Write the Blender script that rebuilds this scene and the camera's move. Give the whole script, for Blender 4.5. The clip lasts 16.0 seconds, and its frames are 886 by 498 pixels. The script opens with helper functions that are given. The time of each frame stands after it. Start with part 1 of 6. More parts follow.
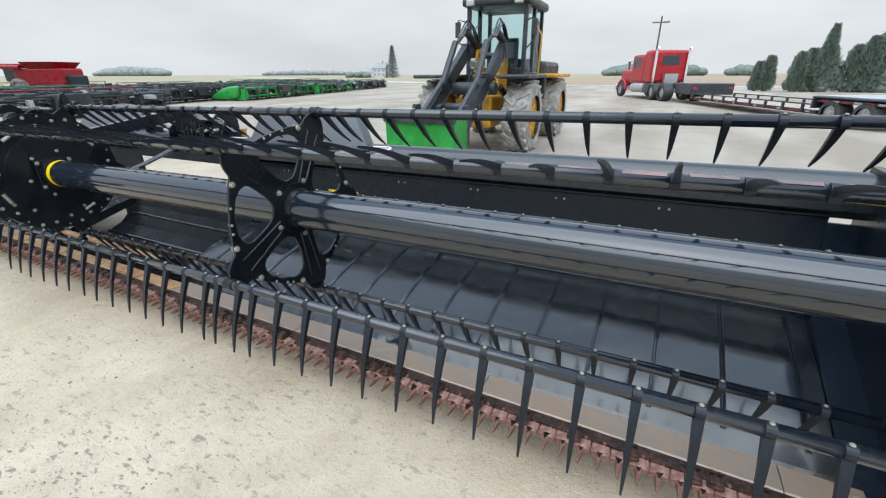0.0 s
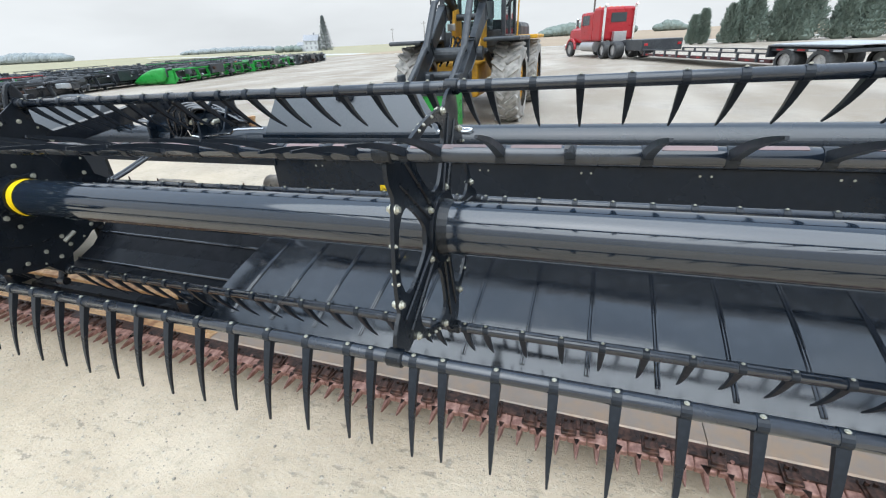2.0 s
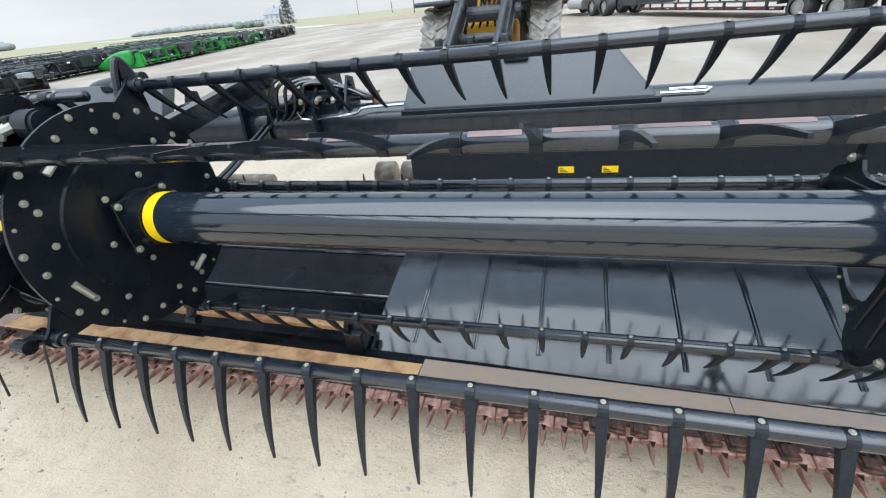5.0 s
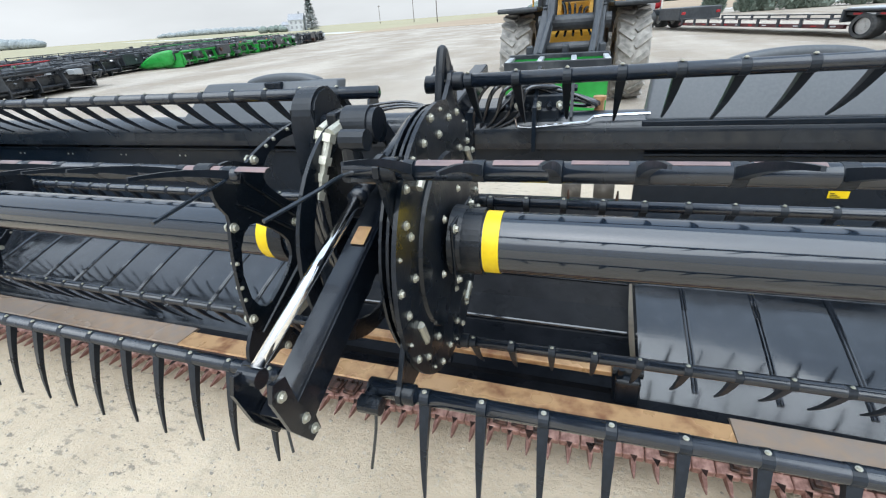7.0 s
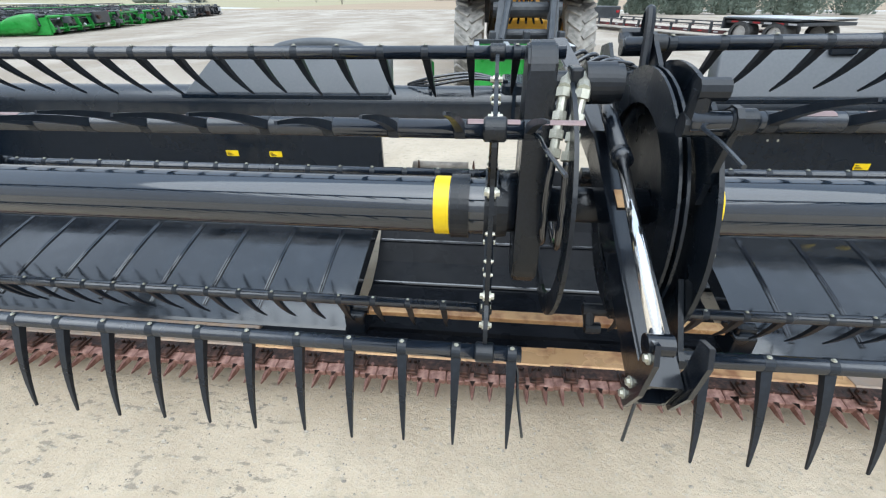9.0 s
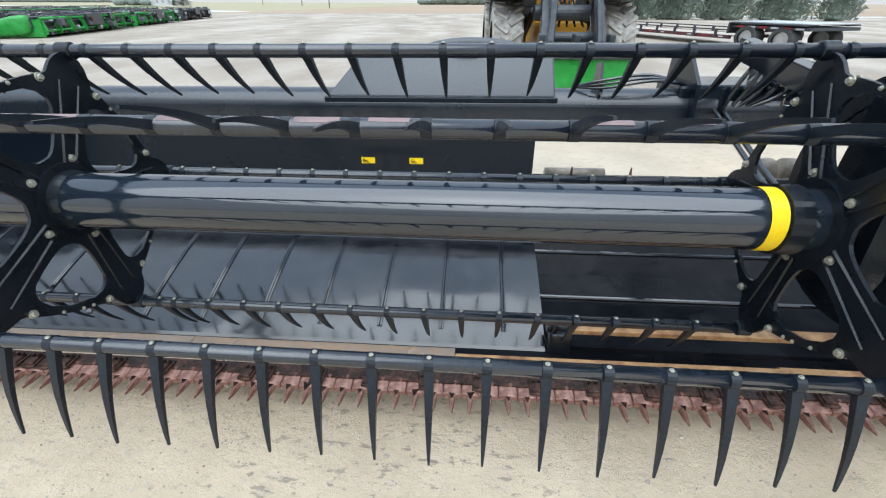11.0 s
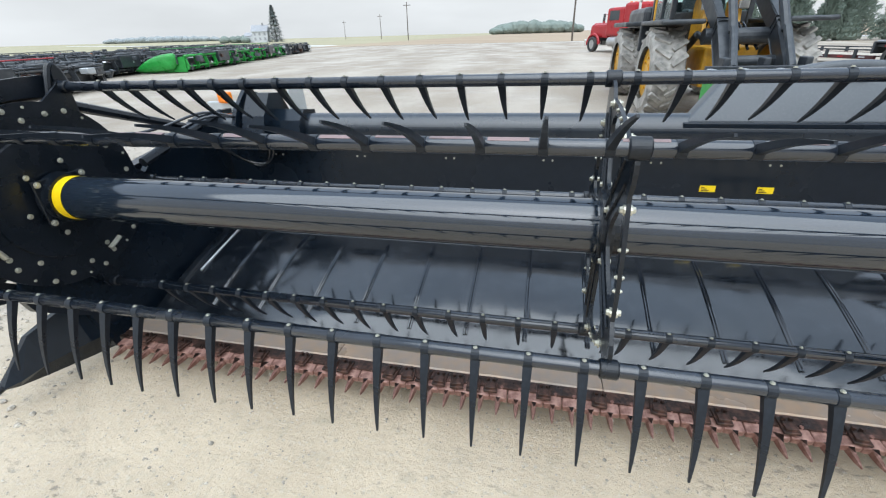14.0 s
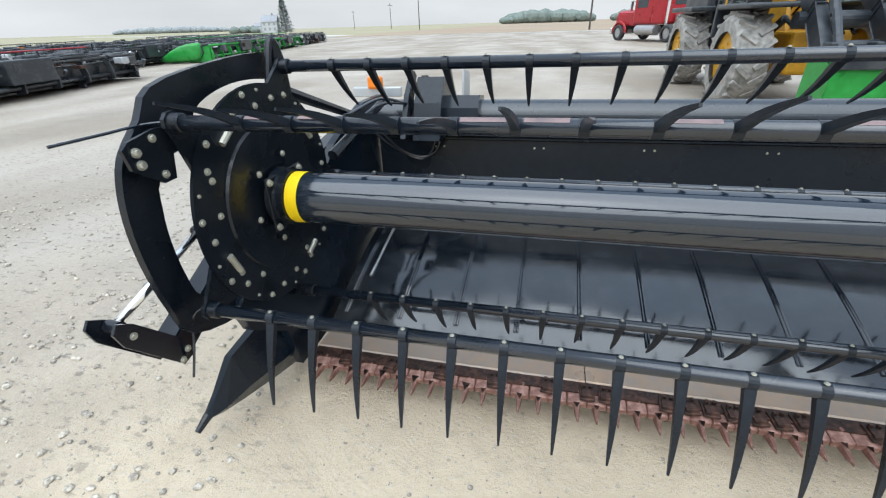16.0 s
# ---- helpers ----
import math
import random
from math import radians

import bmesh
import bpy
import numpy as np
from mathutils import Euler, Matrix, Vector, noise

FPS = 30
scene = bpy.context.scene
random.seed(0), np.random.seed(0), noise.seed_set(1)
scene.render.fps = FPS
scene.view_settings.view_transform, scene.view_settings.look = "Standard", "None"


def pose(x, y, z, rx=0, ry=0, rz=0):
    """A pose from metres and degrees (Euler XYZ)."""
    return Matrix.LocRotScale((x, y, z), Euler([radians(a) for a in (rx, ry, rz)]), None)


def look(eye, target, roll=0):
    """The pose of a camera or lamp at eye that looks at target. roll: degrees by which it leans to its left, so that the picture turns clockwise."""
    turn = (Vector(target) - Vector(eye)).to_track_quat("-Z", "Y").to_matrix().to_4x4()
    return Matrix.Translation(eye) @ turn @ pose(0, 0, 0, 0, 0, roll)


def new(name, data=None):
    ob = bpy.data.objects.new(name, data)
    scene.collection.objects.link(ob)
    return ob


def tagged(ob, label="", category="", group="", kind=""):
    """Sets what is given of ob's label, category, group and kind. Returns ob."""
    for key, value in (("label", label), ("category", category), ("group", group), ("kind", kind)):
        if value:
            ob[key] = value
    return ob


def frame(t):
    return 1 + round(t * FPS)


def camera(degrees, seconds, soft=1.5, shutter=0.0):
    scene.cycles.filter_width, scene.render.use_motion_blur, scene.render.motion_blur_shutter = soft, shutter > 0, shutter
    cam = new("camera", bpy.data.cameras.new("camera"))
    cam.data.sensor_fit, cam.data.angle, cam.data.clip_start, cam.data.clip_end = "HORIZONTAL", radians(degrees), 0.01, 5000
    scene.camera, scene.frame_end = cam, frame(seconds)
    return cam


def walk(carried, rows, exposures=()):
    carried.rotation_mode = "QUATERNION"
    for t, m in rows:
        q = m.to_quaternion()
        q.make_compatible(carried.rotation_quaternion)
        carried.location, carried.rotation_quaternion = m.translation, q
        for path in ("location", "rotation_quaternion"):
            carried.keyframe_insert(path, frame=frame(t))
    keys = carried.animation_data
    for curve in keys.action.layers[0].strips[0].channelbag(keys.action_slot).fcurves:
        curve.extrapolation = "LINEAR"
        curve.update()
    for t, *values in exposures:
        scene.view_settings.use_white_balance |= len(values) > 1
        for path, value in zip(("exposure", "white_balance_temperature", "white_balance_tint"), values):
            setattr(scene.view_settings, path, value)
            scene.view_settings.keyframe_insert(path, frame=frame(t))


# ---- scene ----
cam = camera(92.4, 16.0, soft=1.2)
PATH = [
    (0, (9.136, -0.99, 1.71), (8.294, 0.657, 0.949), -0.2),
    (0.5, (8.894, -1.056, 1.713), (8.065, 0.594, 0.946), -1.1),
    (1, (8.595, -0.91, 1.685), (7.832, 0.753, 0.877), -1.1),
    (1.5, (8.321, -0.754, 1.682), (7.603, 0.913, 0.842), -2.3),
    (2, (8.0, -0.781, 1.679), (7.372, 0.902, 0.799), -3.1),
    (2.5, (7.747, -0.744, 1.659), (7.16, 0.923, 0.723), -4.1),
    (3, (7.498, -0.651, 1.636), (6.937, 1.01, 0.674), -5.3),
    (3.2, (7.425, -0.617, 1.636), (6.873, 1.043, 0.667), -5.6),
    (5.3, (6.438, -0.611, 1.647), (5.903, 1.038, 0.651), -6.0),
    (5.5, (6.298, -0.624, 1.626), (5.767, 1.035, 0.643), -5.6),
    (6, (5.969, -0.687, 1.642), (5.39, 0.96, 0.666), -5.2),
    (6.5, (5.678, -0.665, 1.635), (5.067, 0.97, 0.659), -5.1),
    (7, (5.408, -0.641, 1.668), (4.825, 1.015, 0.708), -4.4),
    (7.5, (5.153, -0.767, 1.663), (4.658, 0.913, 0.696), -3.0),
    (8, (4.961, -0.846, 1.65), (4.559, 0.86, 0.687), -2.1),
    (8.2, (4.878, -0.836, 1.632), (4.519, 0.873, 0.657), -1.7),
    (10.3, (3.817, -0.722, 1.581), (3.789, 0.99, 0.548), 1.1),
    (10.5, (3.727, -0.713, 1.555), (3.671, 1.0, 0.524), 1.1),
    (11, (3.455, -0.72, 1.573), (3.33, 1.005, 0.57), 0.2),
    (11.5, (3.153, -0.841, 1.58), (2.943, 0.89, 0.6), -1.1),
    (12, (2.892, -0.873, 1.586), (2.61, 0.861, 0.629), -1.4),
    (12.5, (2.595, -0.793, 1.576), (2.272, 0.948, 0.646), -1.7),
    (13, (2.348, -0.817, 1.575), (1.994, 0.929, 0.664), -1.6),
    (13.5, (2.05, -0.895, 1.6), (1.679, 0.85, 0.696), -1.6),
    (14, (1.824, -0.872, 1.577), (1.415, 0.865, 0.674), -1.6),
    (14.5, (1.534, -0.817, 1.576), (1.053, 0.9, 0.669), -2.0),
    (15, (1.239, -0.829, 1.563), (0.726, 0.877, 0.654), -1.8),
    (15.5, (0.948, -0.869, 1.573), (0.43, 0.826, 0.646), -2.1),
    (16, (0.689, -0.825, 1.532), (0.251, 0.887, 0.596), -1.8),
]
walk(cam, [(t, look(e, g, r)) for t, e, g, r in PATH], [(0, 0.05), (1, 0.12), (2.5, 0.24), (6.5, 0.25), (8, 0.22), (11.5, 0.25), (13.5, 0.2), (15, 0.2), (16, 0.12)])

# ---------------- light ----------------
world = bpy.data.worlds.new("overcast_sky")
scene.world = world
world.use_nodes = True
wn, wl = world.node_tree.nodes, world.node_tree.links
bg = wn["Background"]
sky = wn.new("ShaderNodeTexSky")
sky.sky_type = "NISHITA"
sky.sun_disc = False
sky.sun_elevation, sky.sun_rotation = radians(62), radians(180)
sky.air_density, sky.dust_density, sky.ozone_density = 1.0, 10.0, 1.0
grey = wn.new("ShaderNodeMix")
grey.data_type = "RGBA"
grey.inputs[0].default_value = 0.8
# overcast: paler at the horizon, cooler and a little brighter overhead, with soft cloud
co_w = wn.new("ShaderNodeTexCoord")
sep_w = wn.new("ShaderNodeSeparateXYZ")
wl.new(co_w.outputs["Generated"], sep_w.inputs[0])
up = wn.new("ShaderNodeMapRange")
up.inputs[1].default_value, up.inputs[2].default_value = 0.12, 0.9
wl.new(sep_w.outputs[2], up.inputs[0])
dome = wn.new("ShaderNodeMix")
dome.data_type = "RGBA"
dome.inputs[6].default_value = (7.4, 7.8, 8.1, 1)
dome.inputs[7].default_value = (8.3, 10.9, 14.4, 1)
wl.new(up.outputs[0], dome.inputs[0])
flat = wn.new("ShaderNodeMapping")
flat.inputs["Scale"].default_value = (1.0, 1.0, 3.5)
wl.new(co_w.outputs["Generated"], flat.inputs[0])
cloud = wn.new("ShaderNodeTexNoise")
cloud.inputs["Scale"].default_value, cloud.inputs["Detail"].default_value = 1.6, 5
wl.new(flat.outputs[0], cloud.inputs["Vector"])
soft_c = wn.new("ShaderNodeMapRange")
soft_c.inputs[1].default_value, soft_c.inputs[2].default_value = 0.35, 0.65
soft_c.inputs[3].default_value, soft_c.inputs[4].default_value = 0.86, 1.1
wl.new(cloud.outputs[0], soft_c.inputs[0])
veil = wn.new("ShaderNodeVectorMath")
veil.operation = "SCALE"
wl.new(dome.outputs[2], veil.inputs[0])
wl.new(soft_c.outputs[0], veil.inputs["Scale"])
wl.new(veil.outputs[0], grey.inputs[7])
pale = wn.new("ShaderNodeHueSaturation")
pale.inputs["Saturation"].default_value = 0.12
wl.new(sky.outputs[0], pale.inputs["Color"])
wl.new(pale.outputs[0], grey.inputs[6])
wl.new(grey.outputs[2], bg.inputs[0])
bg.inputs[1].default_value = 0.117

sun_data = bpy.data.lights.new("sun", "SUN")
sun_data.energy, sun_data.angle, sun_data.color = 3.0, radians(84), (0.91, 0.975, 1.0)
sun = new("sun", sun_data)
sun.rotation_euler = (radians(24), 0, 0)


# ---------------- materials ----------------
def material(name, base, rough=0.5, metal=0.0, second=None, grain=40.0, blotch=3.0, mix=(0.45, 0.65), bump=0.0, rough_var=0.0, spec=0.5, coat=0.0):
    """Two-scale noise between two colours, with roughness variation and fine relief."""
    m = bpy.data.materials.new(name)
    m.use_nodes = True
    n, l = m.node_tree.nodes, m.node_tree.links
    b = n["Principled BSDF"]
    b.inputs["Roughness"].default_value, b.inputs["Metallic"].default_value = rough, metal
    b.inputs["Specular IOR Level"].default_value = spec
    b.inputs["Coat Weight"].default_value, b.inputs["Coat Roughness"].default_value = coat, 0.08
    co = n.new("ShaderNodeTexCoord")
    big, fine = n.new("ShaderNodeTexNoise"), n.new("ShaderNodeTexNoise")
    big.inputs["Scale"].default_value, big.inputs["Detail"].default_value = blotch, 5
    fine.inputs["Scale"].default_value, fine.inputs["Detail"].default_value = grain, 6
    add = n.new("ShaderNodeMath")
    add.operation = "MULTIPLY_ADD"
    add.inputs[1].default_value = 0.5
    half = n.new("ShaderNodeMath")
    half.operation = "MULTIPLY"
    half.inputs[1].default_value = 0.5
    l.new(co.outputs["Object"], big.inputs["Vector"])
    l.new(co.outputs["Object"], fine.inputs["Vector"])
    l.new(fine.outputs[0], half.inputs[0])
    l.new(big.outputs[0], add.inputs[0])
    l.new(half.outputs[0], add.inputs[2])
    ramp = n.new("ShaderNodeMapRange")
    ramp.inputs[1].default_value, ramp.inputs[2].default_value = mix
    l.new(add.outputs[0], ramp.inputs[0])
    c = n.new("ShaderNodeMix")
    c.data_type = "RGBA"
    c.inputs[6].default_value = (*base, 1)
    c.inputs[7].default_value = (*(second or [min(1, v * 1.25 + 0.004) for v in base]), 1)
    l.new(ramp.outputs[0], c.inputs[0])
    l.new(c.outputs[2], b.inputs["Base Color"])
    if rough_var:
        rr = n.new("ShaderNodeMapRange")
        rr.inputs[1].default_value, rr.inputs[2].default_value = 0.35, 0.65
        rr.inputs[3].default_value, rr.inputs[4].default_value = max(0.03, rough - rough_var), rough + rough_var
        l.new(big.outputs[0], rr.inputs[0])
        l.new(rr.outputs[0], b.inputs["Roughness"])
    if bump:
        bp = n.new("ShaderNodeBump")
        bp.inputs["Strength"].default_value, bp.inputs["Distance"].default_value = 1.0, bump
        l.new(fine.outputs[0], bp.inputs["Height"])
        l.new(bp.outputs[0], b.inputs["Normal"])
    return m


BLACK = material("black_gloss_paint", (0.004, 0.006, 0.010), 0.16, second=(0.009, 0.012, 0.017), grain=60, blotch=4, rough_var=0.08, bump=0.0003, spec=0.6)
TUBEBLACK = material("black_tube_enamel", (0.008, 0.014, 0.023), 0.09, second=(0.012, 0.019, 0.029), grain=30, blotch=3, rough_var=0.035, spec=0.8, coat=0.3)
CAST = material("black_cast_plate", (0.0035, 0.006, 0.0095), 0.28, second=(0.008, 0.011, 0.017), grain=90, blotch=6, rough_var=0.1, bump=0.0006, spec=0.4)
PLASTIC = material("black_tine_plastic", (0.005, 0.0085, 0.014), 0.36, second=(0.011, 0.016, 0.024), grain=80, blotch=7, rough_var=0.12, bump=0.0004, spec=0.35)
BATMAT = material("black_bat_steel", (0.007, 0.011, 0.018), 0.2, second=(0.014, 0.020, 0.031), grain=50, blotch=5, rough_var=0.1, bump=0.0004, spec=0.7, coat=0.4)
PRIMER = material("worn_red_primer", (0.21, 0.14, 0.135), 0.4, second=(0.11, 0.085, 0.088), grain=16, blotch=5, mix=(0.48, 0.66), rough_var=0.12, bump=0.0004)
RUBBER = material("wet_black_rubber", (0.006, 0.0085, 0.013), 0.12, second=(0.011, 0.014, 0.020), grain=4, blotch=2.2, rough_var=0.05, bump=0.0014, spec=0.9, coat=0.5)
SHEET = material("black_sheet_metal", (0.004, 0.0085, 0.015), 0.22, second=(0.007, 0.012, 0.020), grain=20, blotch=2, rough_var=0.1, bump=0.0004, spec=0.32)
DARKDECK = material("matt_black_deck_rubber", (0.004, 0.005, 0.007), 0.3, second=(0.009, 0.010, 0.013), grain=9, blotch=3, rough_var=0.15, bump=0.006, spec=0.1)
TUBEBACK = material("black_back_tube_paint", (0.008, 0.013, 0.020), 0.26, second=(0.014, 0.020, 0.029), grain=40, blotch=2, rough_var=0.08, spec=0.6, coat=0.3)
SHIELD = material("grey_black_shield_plastic", (0.06, 0.068, 0.078), 0.45, second=(0.075, 0.083, 0.093), grain=70, blotch=3, rough_var=0.08, bump=0.0003)
RUST = material("rusty_guard_steel", (0.17, 0.08, 0.062), 0.42, 0.2, second=(0.38, 0.22, 0.18), grain=55, blotch=12, rough_var=0.15, bump=0.001)
DARKRUST = material("dark_oily_steel", (0.03, 0.018, 0.014), 0.4, 0.4, second=(0.12, 0.06, 0.045), grain=60, blotch=14, rough_var=0.15, bump=0.001)
PLATE = material("rust_worn_plate", (0.36, 0.25, 0.17), 0.36, 0.2, second=(0.29, 0.235, 0.195), grain=18, blotch=1.6, mix=(0.38, 0.58), rough_var=0.14, bump=0.0006)
WOODPLATE = material("orange_rust_plate", (0.52, 0.31, 0.15), 0.33, 0.2, second=(0.25, 0.11, 0.05), grain=16, blotch=4, mix=(0.47, 0.66), rough_var=0.14, bump=0.0006)
ZINC = material("zinc_bolt", (0.42, 0.41, 0.34), 0.38, 0.6, second=(0.58, 0.57, 0.50), grain=200, blotch=20)
CHROME = material("chrome_rod", (0.82, 0.83, 0.85), 0.1, 1.0, grain=200, blotch=12)
YELLOW = material("yellow_tape", (0.82, 0.56, 0.004), 0.4, second=(0.88, 0.62, 0.01), grain=60, blotch=9)
TYRE = material("muddy_tyre_rubber", (0.10, 0.10, 0.095), 0.8, second=(0.42, 0.40, 0.37), grain=9, blotch=2.5, mix=(0.3, 0.6), bump=0.004)
ROADTYRE = material("road_tyre_rubber", (0.03, 0.032, 0.035), 0.75, second=(0.07, 0.07, 0.068), grain=9, blotch=2.5, bump=0.002)
YPAINT = material("yellow_machine_paint", (0.62, 0.32, 0.02), 0.4, second=(0.45, 0.24, 0.03), grain=12, blotch=2, rough_var=0.1)
LDARK = material("dark_machine_paint", (0.02, 0.025, 0.032), 0.42, second=(0.05, 0.056, 0.062), grain=10, blotch=3, rough_var=0.1)
GREEN = material("green_machine_paint", (0.014, 0.23, 0.035), 0.35, second=(0.022, 0.31, 0.055), grain=8, blotch=2, rough_var=0.1)
RED = material("red_machine_paint", (0.33, 0.009, 0.016), 0.35, second=(0.41, 0.02, 0.026), grain=8, blotch=2, rough_var=0.1)
DARKRED = material("dark_red_trailer_paint", (0.06, 0.015, 0.018), 0.5, second=(0.10, 0.03, 0.03), grain=8, blotch=2)
STEEL = material("bare_steel", (0.45, 0.45, 0.45), 0.4, 0.8, grain=40, blotch=5, rough_var=0.1)
GALV = material("galvanised_steel", (0.45, 0.48, 0.5), 0.45, 0.5, second=(0.6, 0.62, 0.64), grain=6, blotch=1.2, rough_var=0.1)
WHITEP = material("white_siding", (0.46, 0.48, 0.50), 0.6, second=(0.56, 0.57, 0.58), grain=6, blotch=1)
# roof grey lightened with haze, shared by the house windows and chimney
ROOF = material("hazed_house_grey", (0.27, 0.28, 0.30), 0.8, second=(0.34, 0.35, 0.37), grain=5, blotch=1, bump=0.01)
TIMBER = material("weathered_pole_timber", (0.07, 0.055, 0.045), 0.8, second=(0.14, 0.12, 0.1), grain=8, blotch=2, bump=0.004)
BARK = material("bark", (0.06, 0.045, 0.035), 0.85, second=(0.11, 0.085, 0.065), grain=12, blotch=3, bump=0.01)
# cedar and spruce greens are lifted and greyed to include haze
LEAF = material("hazed_cedar_foliage", (0.17, 0.22, 0.185), 0.85, second=(0.225, 0.27, 0.23), grain=3, blotch=1.2)
SPRUCE = material("hazed_spruce_foliage", (0.17, 0.20, 0.195), 0.85, second=(0.22, 0.25, 0.24), grain=2, blotch=0.5)
# distance haze is put into these two pale foliage colours
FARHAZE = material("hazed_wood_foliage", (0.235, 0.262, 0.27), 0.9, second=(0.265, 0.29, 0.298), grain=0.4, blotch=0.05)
FARLEAF = material("hazed_far_foliage", (0.15, 0.185, 0.165), 0.9, second=(0.19, 0.225, 0.2), grain=0.4, blotch=0.05)
ORANGE = material("orange_lens", (0.8, 0.2, 0.01), 0.3)
DGLASS = material("dark_window", (0.03, 0.04, 0.045), 0.08)


def glass_material():
    m = bpy.data.materials.new("cab_glass")
    m.use_nodes = True
    b = m.node_tree.nodes["Principled BSDF"]
    b.inputs["Base Color"].default_value = (0.75, 0.88, 0.88, 1)
    b.inputs["Transmission Weight"].default_value = 1.0
    b.inputs["Roughness"].default_value = 0.02
    b.inputs["IOR"].default_value = 1.1
    return m


GLASS = glass_material()


def gravel_material():
    """Pale compacted limestone yard: stains, wet patches, grit and pebble specks."""
    m = bpy.data.materials.new("limestone_gravel")
    m.use_nodes = True
    n, l = m.node_tree.nodes, m.node_tree.links
    b = n["Principled BSDF"]
    co = n.new("ShaderNodeTexCoord")

    def noise_node(scale, detail=6, rough=0.6):
        t = n.new("ShaderNodeTexNoise")
        t.inputs["Scale"].default_value, t.inputs["Detail"].default_value, t.inputs["Roughness"].default_value = scale, detail, rough
        l.new(co.outputs["Object"], t.inputs["Vector"])
        return t

    def ramp(src, a, bb, lo=0.0, hi=1.0):
        r = n.new("ShaderNodeMapRange")
        r.inputs[1].default_value, r.inputs[2].default_value, r.inputs[3].default_value, r.inputs[4].default_value = a, bb, lo, hi
        l.new(src, r.inputs[0])
        return r.outputs[0]

    def mixc(f, a, c):
        x = n.new("ShaderNodeMix")
        x.data_type = "RGBA"
        l.new(f, x.inputs[0])
        for sock, v in ((x.inputs[6], a), (x.inputs[7], c)):
            if isinstance(v, tuple):
                sock.default_value = (*v, 1)
            else:
                l.new(v, sock)
        return x.outputs[2]

    patch, mid, grit, wet, lump = noise_node(0.22, 4), noise_node(1.7, 8, 0.65), noise_node(38, 6, 0.75), noise_node(0.5, 5), noise_node(9, 8, 0.7)
    # pits are colour only: dark flecks for wet stones and pit shade
    pits = n.new("ShaderNodeMapping")
    pits.inputs["Scale"].default_value = (0.8, 1.7, 1.0)
    l.new(co.outputs["Object"], pits.inputs[0])
    pit = n.new("ShaderNodeTexNoise")
    pit.inputs["Scale"].default_value, pit.inputs["Detail"].default_value, pit.inputs["Roughness"].default_value = 14, 6, 0.66
    l.new(pits.outputs[0], pit.inputs["Vector"])
    vor2 = n.new("ShaderNodeTexVoronoi")
    vor2.inputs["Scale"].default_value = 95
    l.new(co.outputs["Object"], vor2.inputs["Vector"])
    peb = n.new("ShaderNodeTexVoronoi")
    peb.inputs["Scale"].default_value, peb.inputs["Randomness"].default_value = 34, 1.0
    l.new(co.outputs["Object"], peb.inputs["Vector"])
    c = mixc(ramp(patch.outputs[0], 0.38, 0.62), (0.56, 0.46, 0.335), (0.605, 0.51, 0.39))
    c = mixc(ramp(mid.outputs[0], 0.40, 0.64, 0.0, 0.65), c, (0.41, 0.33, 0.235))
    c = mixc(ramp(lump.outputs[0], 0.52, 0.66, 0.0, 0.4), c, (0.35, 0.305, 0.225))
    sep = n.new("ShaderNodeSeparateXYZ")
    l.new(co.outputs["Object"], sep.inputs[0])
    far = n.new("ShaderNodeMath")
    far.operation = "MULTIPLY_ADD"
    far.inputs[1].default_value = 9.0
    l.new(patch.outputs[0], far.inputs[0])
    # mask rising towards -x, where the yard is darker and more pitted
    worn = ramp(sep.outputs[0], -0.2, -1.6)
    yard = n.new("ShaderNodeMath")
    yard.operation = "MULTIPLY_ADD"
    yard.inputs[1].default_value = 5.0
    l.new(worn, yard.inputs[0])
    l.new(sep.outputs[1], yard.inputs[2])
    l.new(yard.outputs[0], far.inputs[2])
    # far yard: darker brown gravel, with wet reflections painted as pale streaks
    streak = n.new("ShaderNodeTexNoise")
    streak.inputs["Scale"].default_value, streak.inputs["Detail"].default_value = 0.35, 6
    smap = n.new("ShaderNodeMapping")
    smap.inputs["Scale"].default_value = (1.0, 0.3, 1.0)
    l.new(co.outputs["Object"], smap.inputs[0])
    l.new(smap.outputs[0], streak.inputs["Vector"])
    packed = mixc(ramp(streak.outputs[0], 0.42, 0.62), (0.235, 0.196, 0.158), (0.37, 0.33, 0.285))
    c = mixc(ramp(far.outputs[0], 6.5, 12.0, 0.0, 0.9), c, packed)
    c = mixc(ramp(grit.outputs[0], 0.5, 0.75, 0.0, 0.5), c, (0.54, 0.51, 0.445))
    spots = n.new("ShaderNodeMath")
    spots.operation = "MULTIPLY"
    l.new(ramp(pit.outputs[0], 0.565, 0.615), spots.inputs[0])
    rocky = n.new("ShaderNodeMath")
    rocky.operation = "MAXIMUM"
    l.new(ramp(wet.outputs[0], 0.44, 0.60), rocky.inputs[0])
    left_pitted = n.new("ShaderNodeMath")
    left_pitted.operation = "MULTIPLY"
    l.new(worn, left_pitted.inputs[0])
    l.new(ramp(lump.outputs[0], 0.36, 0.48), left_pitted.inputs[1])
    l.new(left_pitted.outputs[0], rocky.inputs[1])
    l.new(rocky.outputs[0], spots.inputs[1])
    c = mixc(ramp(spots.outputs[0], 0.0, 1.0, 0.0, 0.85), c, (0.19, 0.165, 0.135))
    c = mixc(ramp(vor2.outputs["Distance"], 0.2, 0.08, 0.0, 0.18), c, (0.36, 0.33, 0.28))
    few = n.new("ShaderNodeMath")
    few.operation = "MULTIPLY"
    l.new(ramp(peb.outputs["Distance"], 0.36, 0.2, 0.0, 0.6), few.inputs[0])
    l.new(ramp(pit.outputs[0], 0.5, 0.6), few.inputs[1])
